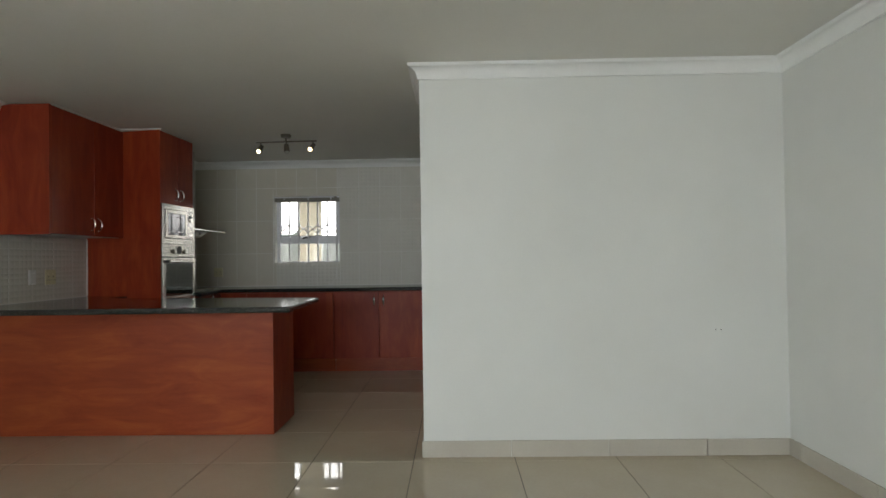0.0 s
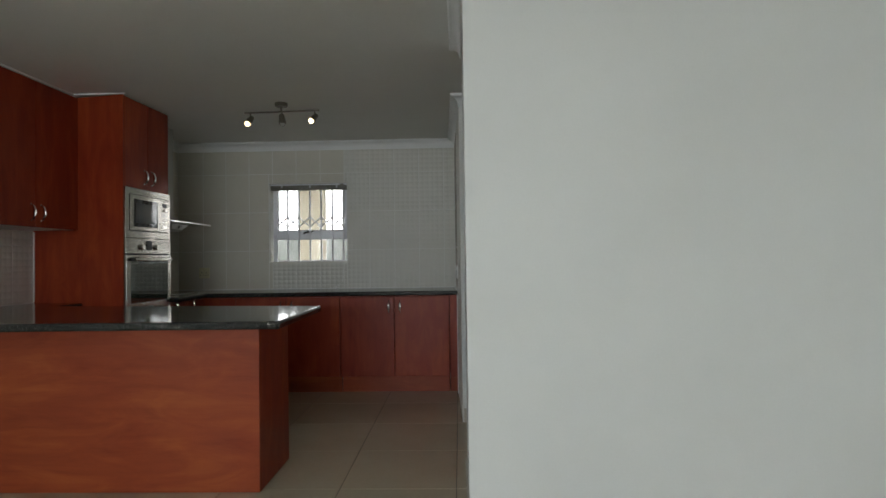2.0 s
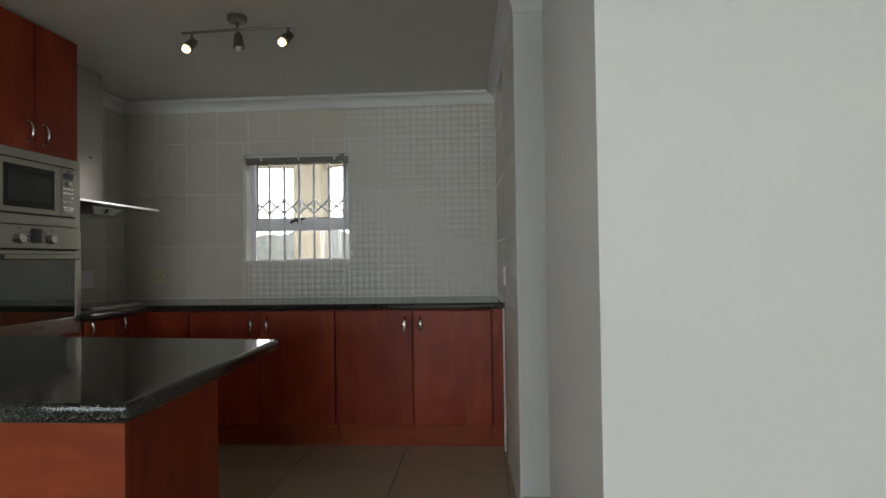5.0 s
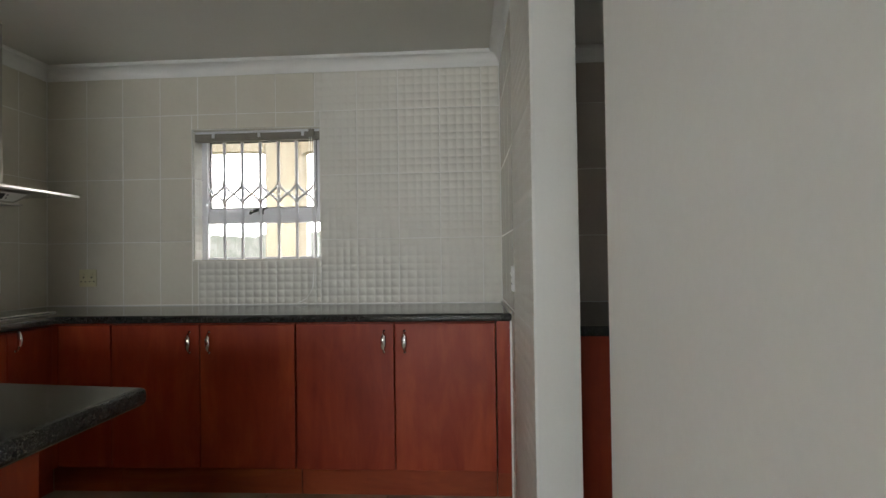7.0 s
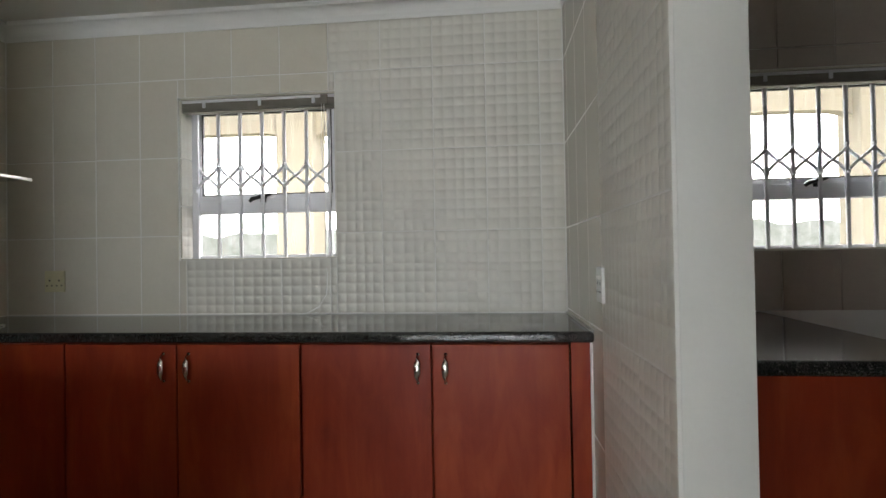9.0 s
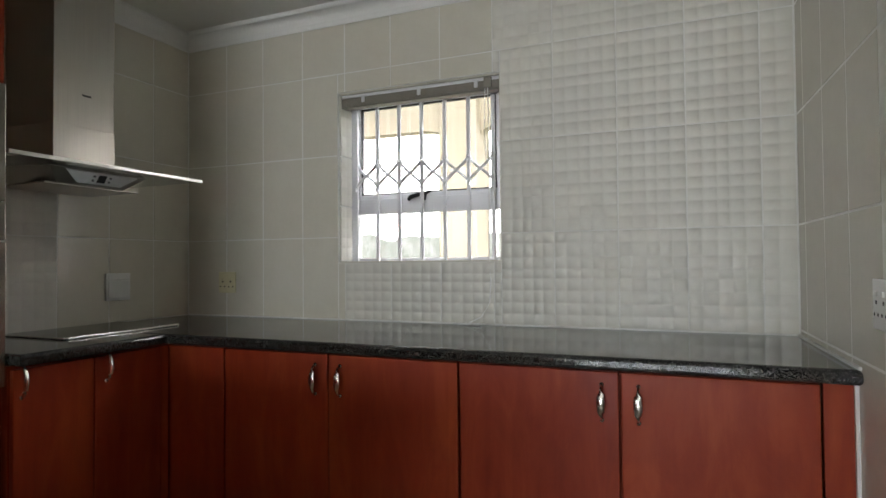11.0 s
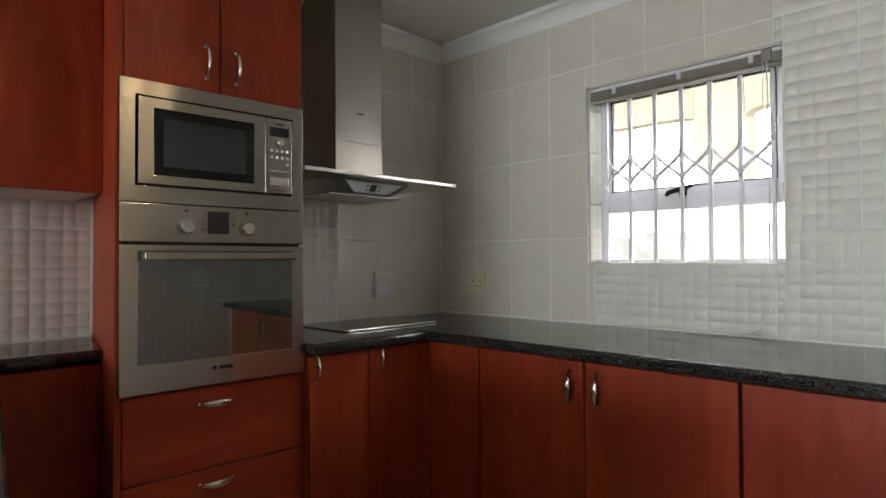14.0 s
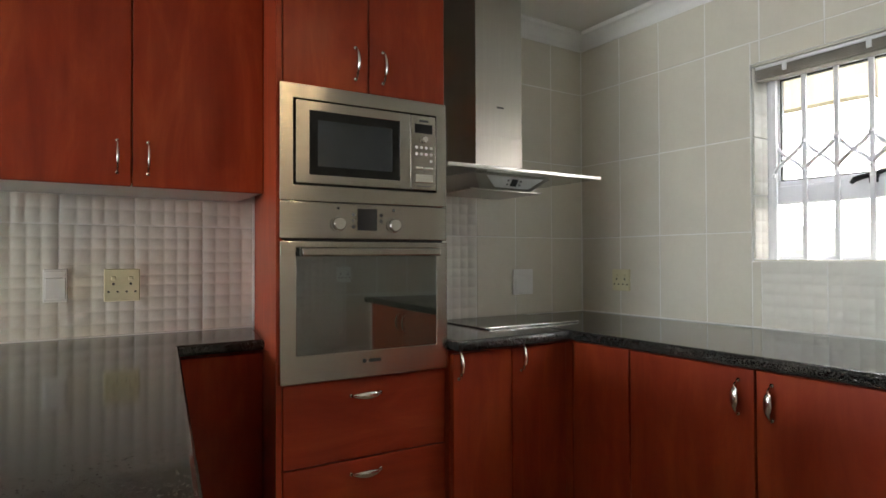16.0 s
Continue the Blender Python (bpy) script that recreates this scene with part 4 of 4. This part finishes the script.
def cushion_tile(w, h, seed, cell=0.05):
    """A tile pressed with uneven rows of soft cushions."""
    rnd, gap = random.Random(seed), 0.0027
    cols, rows, sub = max(1, round(w / cell)), max(1, round(h / cell)), 4
    soft = (0.0, 0.1, 0.5, 0.9, 1.0)
    bx = [0] + [i + rnd.uniform(-0.1, 0.1) for i in range(1, cols)] + [cols]
    by = [0] + [i + rnd.uniform(-0.14, 0.14) for i in range(1, rows)] + [rows]
    tall = {(i, j): rnd.uniform(0.72, 1.0) for i in range(cols) for j in range(rows)}
    bm = bmesh.new()
    grid = []
    for j in range(rows * sub + 1):
        line = []
        for i in range(cols * sub + 1):
            ci, fi, cj, fj = min(i // sub, cols - 1), soft[i % sub] if i < cols * sub else 1, min(j // sub, rows - 1), soft[j % sub] if j < rows * sub else 1
            x = (bx[ci] + (bx[ci + 1] - bx[ci]) * fi) / cols * (w - 2 * gap) + gap
            y = (by[cj] + (by[cj + 1] - by[cj]) * fj) / rows * (h - 2 * gap) + gap
            s = (math.sin(math.pi * fi) * math.sin(math.pi * fj)) ** 0.42 if 0 < fi < 1 and 0 < fj < 1 else 0
            line.append(bm.verts.new((x, y, T - 0.0004 + 0.005 * s * tall[ci, cj])))
        grid.append(line)
    for j in range(rows * sub):
        for i in range(cols * sub):
            bm.faces.new((grid[j][i], grid[j][i + 1], grid[j + 1][i + 1], grid[j + 1][i]))
    edge = grid[0] + [g[-1] for g in grid[1:]] + grid[-1][-2::-1] + [g[0] for g in grid[-2:0:-1]]
    low = [bm.verts.new((v.co.x, v.co.y, 0)) for v in edge]
    edge = [bm.verts.new(v.co) for v in edge]
    for k in range(len(edge)):
        bm.faces.new((edge[k], low[k], low[(k + 1) % len(edge)], edge[(k + 1) % len(edge)]))
    return mesh_of("tile", bm, CUSHION, True)


made = {}


def tile_mesh(w, h, cushioned, k, mat=TILE):
    key = (round(w, 3), round(h, 3), cushioned and 1 + k % 3, mat.name)
    if key not in made:
        made[key] = cushion_tile(w, h, k % 3 + 1) if cushioned else flat_tile(w, h, mat)
    return made[key]


def tile_wall(parent, start, along, normal, us, zs, cushioned, hole=None, mat=TILE):
    """Tiles between the joints us (along the wall) and zs (up); hole: a rectangle left free, tiles cut to it."""
    start, along, normal = Vector(start), Vector(along), Vector(normal)
    m3 = Matrix((along, Vector((0, 0, 1)), normal)).transposed().to_4x4()
    count = 0
    for i in range(len(us) - 1):
        for j in range(len(zs) - 1):
            cells = [(us[i], us[i + 1], zs[j], zs[j + 1])]
            if hole:
                h0, h1, h2, h3 = hole
                a, b, c, d = cells[0]
                if a < h1 and b > h0 and c < h3 and d > h2:
                    cells = [(a, min(b, h0), c, d), (max(a, h1), b, c, d), (max(a, h0), min(b, h1), c, h2), (max(a, h0), min(b, h1), h3, d)]
            for a, b, c, d in cells:
                if b - a < 0.012 or d - c < 0.012:
                    continue
                me = tile_mesh(b - a, d - c, cushioned(i, j), i * 3 + j, mat)
                tilt = pose(0, 0, 0.0003 * ((i * 5 + j * 7) % 4))
                piece("tile", me, parent, Matrix.Translation(start + along * a + Vector((0, 0, c)) + normal * 0.0015) @ m3 @ tilt)
                count += 1
    return count


def grout(name, bm):
    return solid(name, bm, GROUT, "white tile grout", "grout", kind="structure")


ROWS_Z = [COUNTER, 1.345, 1.745, 2.145, 2.39]
# far wall: plain columns beside the corner, cushions right of the window and below it
ux = [XL + 0.01, -3.223, -2.983, -2.737, -2.49, -2.24, -1.988, -1.738, -1.474, -1.216, -0.96, -0.703, XD - 0.012]
tile_wall(wall_back, (0, YB, 0), (1, 0, 0), (0, -1, 0), ux, ROWS_Z, lambda i, j: (i >= 4 and j == 0) or i >= 7, W1)
# scullery side: same tiles, with the dim light put into their colour
tile_wall(wall_back, (0, YB, 0), (1, 0, 0), (0, -1, 0), [XD2 + 0.01 + 0.25 * k for k in range(10)], ROWS_Z, lambda i, j: False, W2, SHADED_TILE)
# reveals of the window
tile_wall(wall_back, (W1[0], YB, 0), (0, 1, 0), (1, 0, 0), [0.0, 0.108], [1.232, 1.5, 1.745, 2.04], lambda i, j: True)
tile_wall(wall_back, (W2[1] - 0.007, YB + 0.11, 0), (0, -1, 0), (-1, 0, 0), [0.0, 0.108], [1.232, 1.5, 1.745, 2.04], lambda i, j: True)
# left wall, behind the bar and behind the hob
uy = [5.62, 5.695, 5.945, 6.195, 6.445, 6.695, 6.945, 7.152]
tile_wall(wall_left, (XW, 0, 0), (0, 1, 0), (1, 0, 0), uy, [COUNTER, 1.372, 1.482], lambda i, j: True)
uy = [7.64, 7.912, 8.16, 8.41, 8.66, YB - 0.012]
tile_wall(wall_left, (XL, 0, 0), (0, 1, 0), (1, 0, 0), uy, ROWS_Z, lambda i, j: i < 2 and j < 2)
# wall to the scullery: plain columns and one cushioned, down to the floor
uy = [YD, 7.37, 7.575, 7.78, 8.035, 8.285, 8.535, 8.785, YB - 0.012]
zs = [0.0, 0.17, 0.57, 0.965, 1.345, 1.745, 2.145, 2.39]
way = Vector((0.031, -1, 0)).normalized()
mdv = Matrix((way, Vector((0, 0, 1)), way.cross(Vector((0, 0, 1))))).transposed().to_4x4()
for i in range(len(uy) - 1):
    for j in range(len(zs) - 1):
        me = tile_mesh(uy[i + 1] - uy[i], zs[j + 1] - zs[j], i < 4, i + j)
        piece("tile", me, wall_divider, Matrix.Translation((face_x(uy[i + 1]) - 0.0015, uy[i + 1], zs[j])) @ mdv)
grout("trim", boxes((XL + 0.002, W1[0], YB - 0.0088, YB - 0.0005, COUNTER - 0.03, 2.392), (W1[1], XD - 0.001, YB - 0.0088, YB - 0.0005, COUNTER - 0.03, 2.392), (W1[0], W1[1], YB - 0.0088, YB - 0.0005, COUNTER - 0.03, W1[2]), (W1[0], W1[1], YB - 0.0088, YB - 0.0005, W1[3], 2.392)))
grout("trim", boxes((XW + 0.0005, XW + 0.0088, 5.62, 7.154, COUNTER - 0.03, 1.481), (XL + 0.0005, XL + 0.0088, 7.632, YB - 0.006, COUNTER - 0.03, 2.392)))
grout("trim", prism(bmesh.new(), [(face_x(YD) - 0.0088, YD + 0.001), (face_x(YD) - 0.0005, YD + 0.001), (face_x(YB) - 0.0005, YB - 0.006), (face_x(YB) - 0.0088, YB - 0.006)], 0.0, 2.392))

# skirting tiles
def skirting(a, b, out, first, pitch=0.63):
    """A row of skirting tiles from a to b; first: where along it the first joint lies."""
    a, b, out = Vector((*a, 0)), Vector((*b, 0)), Vector((*out, 0))
    way, n = (b - a).normalized(), (b - a).length
    cuts = [0.0] + [first + pitch * k for k in range(20) if 0.02 < first + pitch * k < n - 0.02] + [n]
    sk = thing("baseboard", a, "glossy beige skirting tiles along the wall", "skirting")
    sk["kind"] = "structure"
    for p, q in zip(cuts, cuts[1:]):
        u, v = a + way * (p + 0.002), a + way * (q - 0.002) + out * 0.011
        part("tile", boxes((min(u.x, v.x), max(u.x, v.x), min(u.y, v.y), max(u.y, v.y), 0.001, 0.103), bevel=0.002), SKIRT_TILE, sk)


skirting((XN - 0.011, YN), (XR - 0.011, YN), (0, -1), 0.56, 0.608)
skirting((XR, YN), (XR, YF), (-1, 0), 0.13)
skirting((XN, YN), (XN, YN2), (-1, 0), 0.4)
skirting((face_x(YD), YD), (XD2, YD), (0, -1), 0.3)
skirting((XW, YF), (XW, 5.945), (1, 0), 0.3)

# floor tiles
P = 0.63
FX, FY = 0.05 - 6 * P, 5.367 - 12 * P
fl = bmesh.new()
box(fl, 0.0025, P - 0.0025, 0.0025, P - 0.0025, -0.01, 0.0, 0.0012, 1)
fl_me = mesh_of("tile", fl, FLOOR_TILE)
for i in range(9):
    for j in range(18):
        x, y = FX + i * P, FY + j * P
        if x > XR or y > YB:
            continue
        piece("tile", fl_me, floor, Matrix.Translation((x, y, 0)))
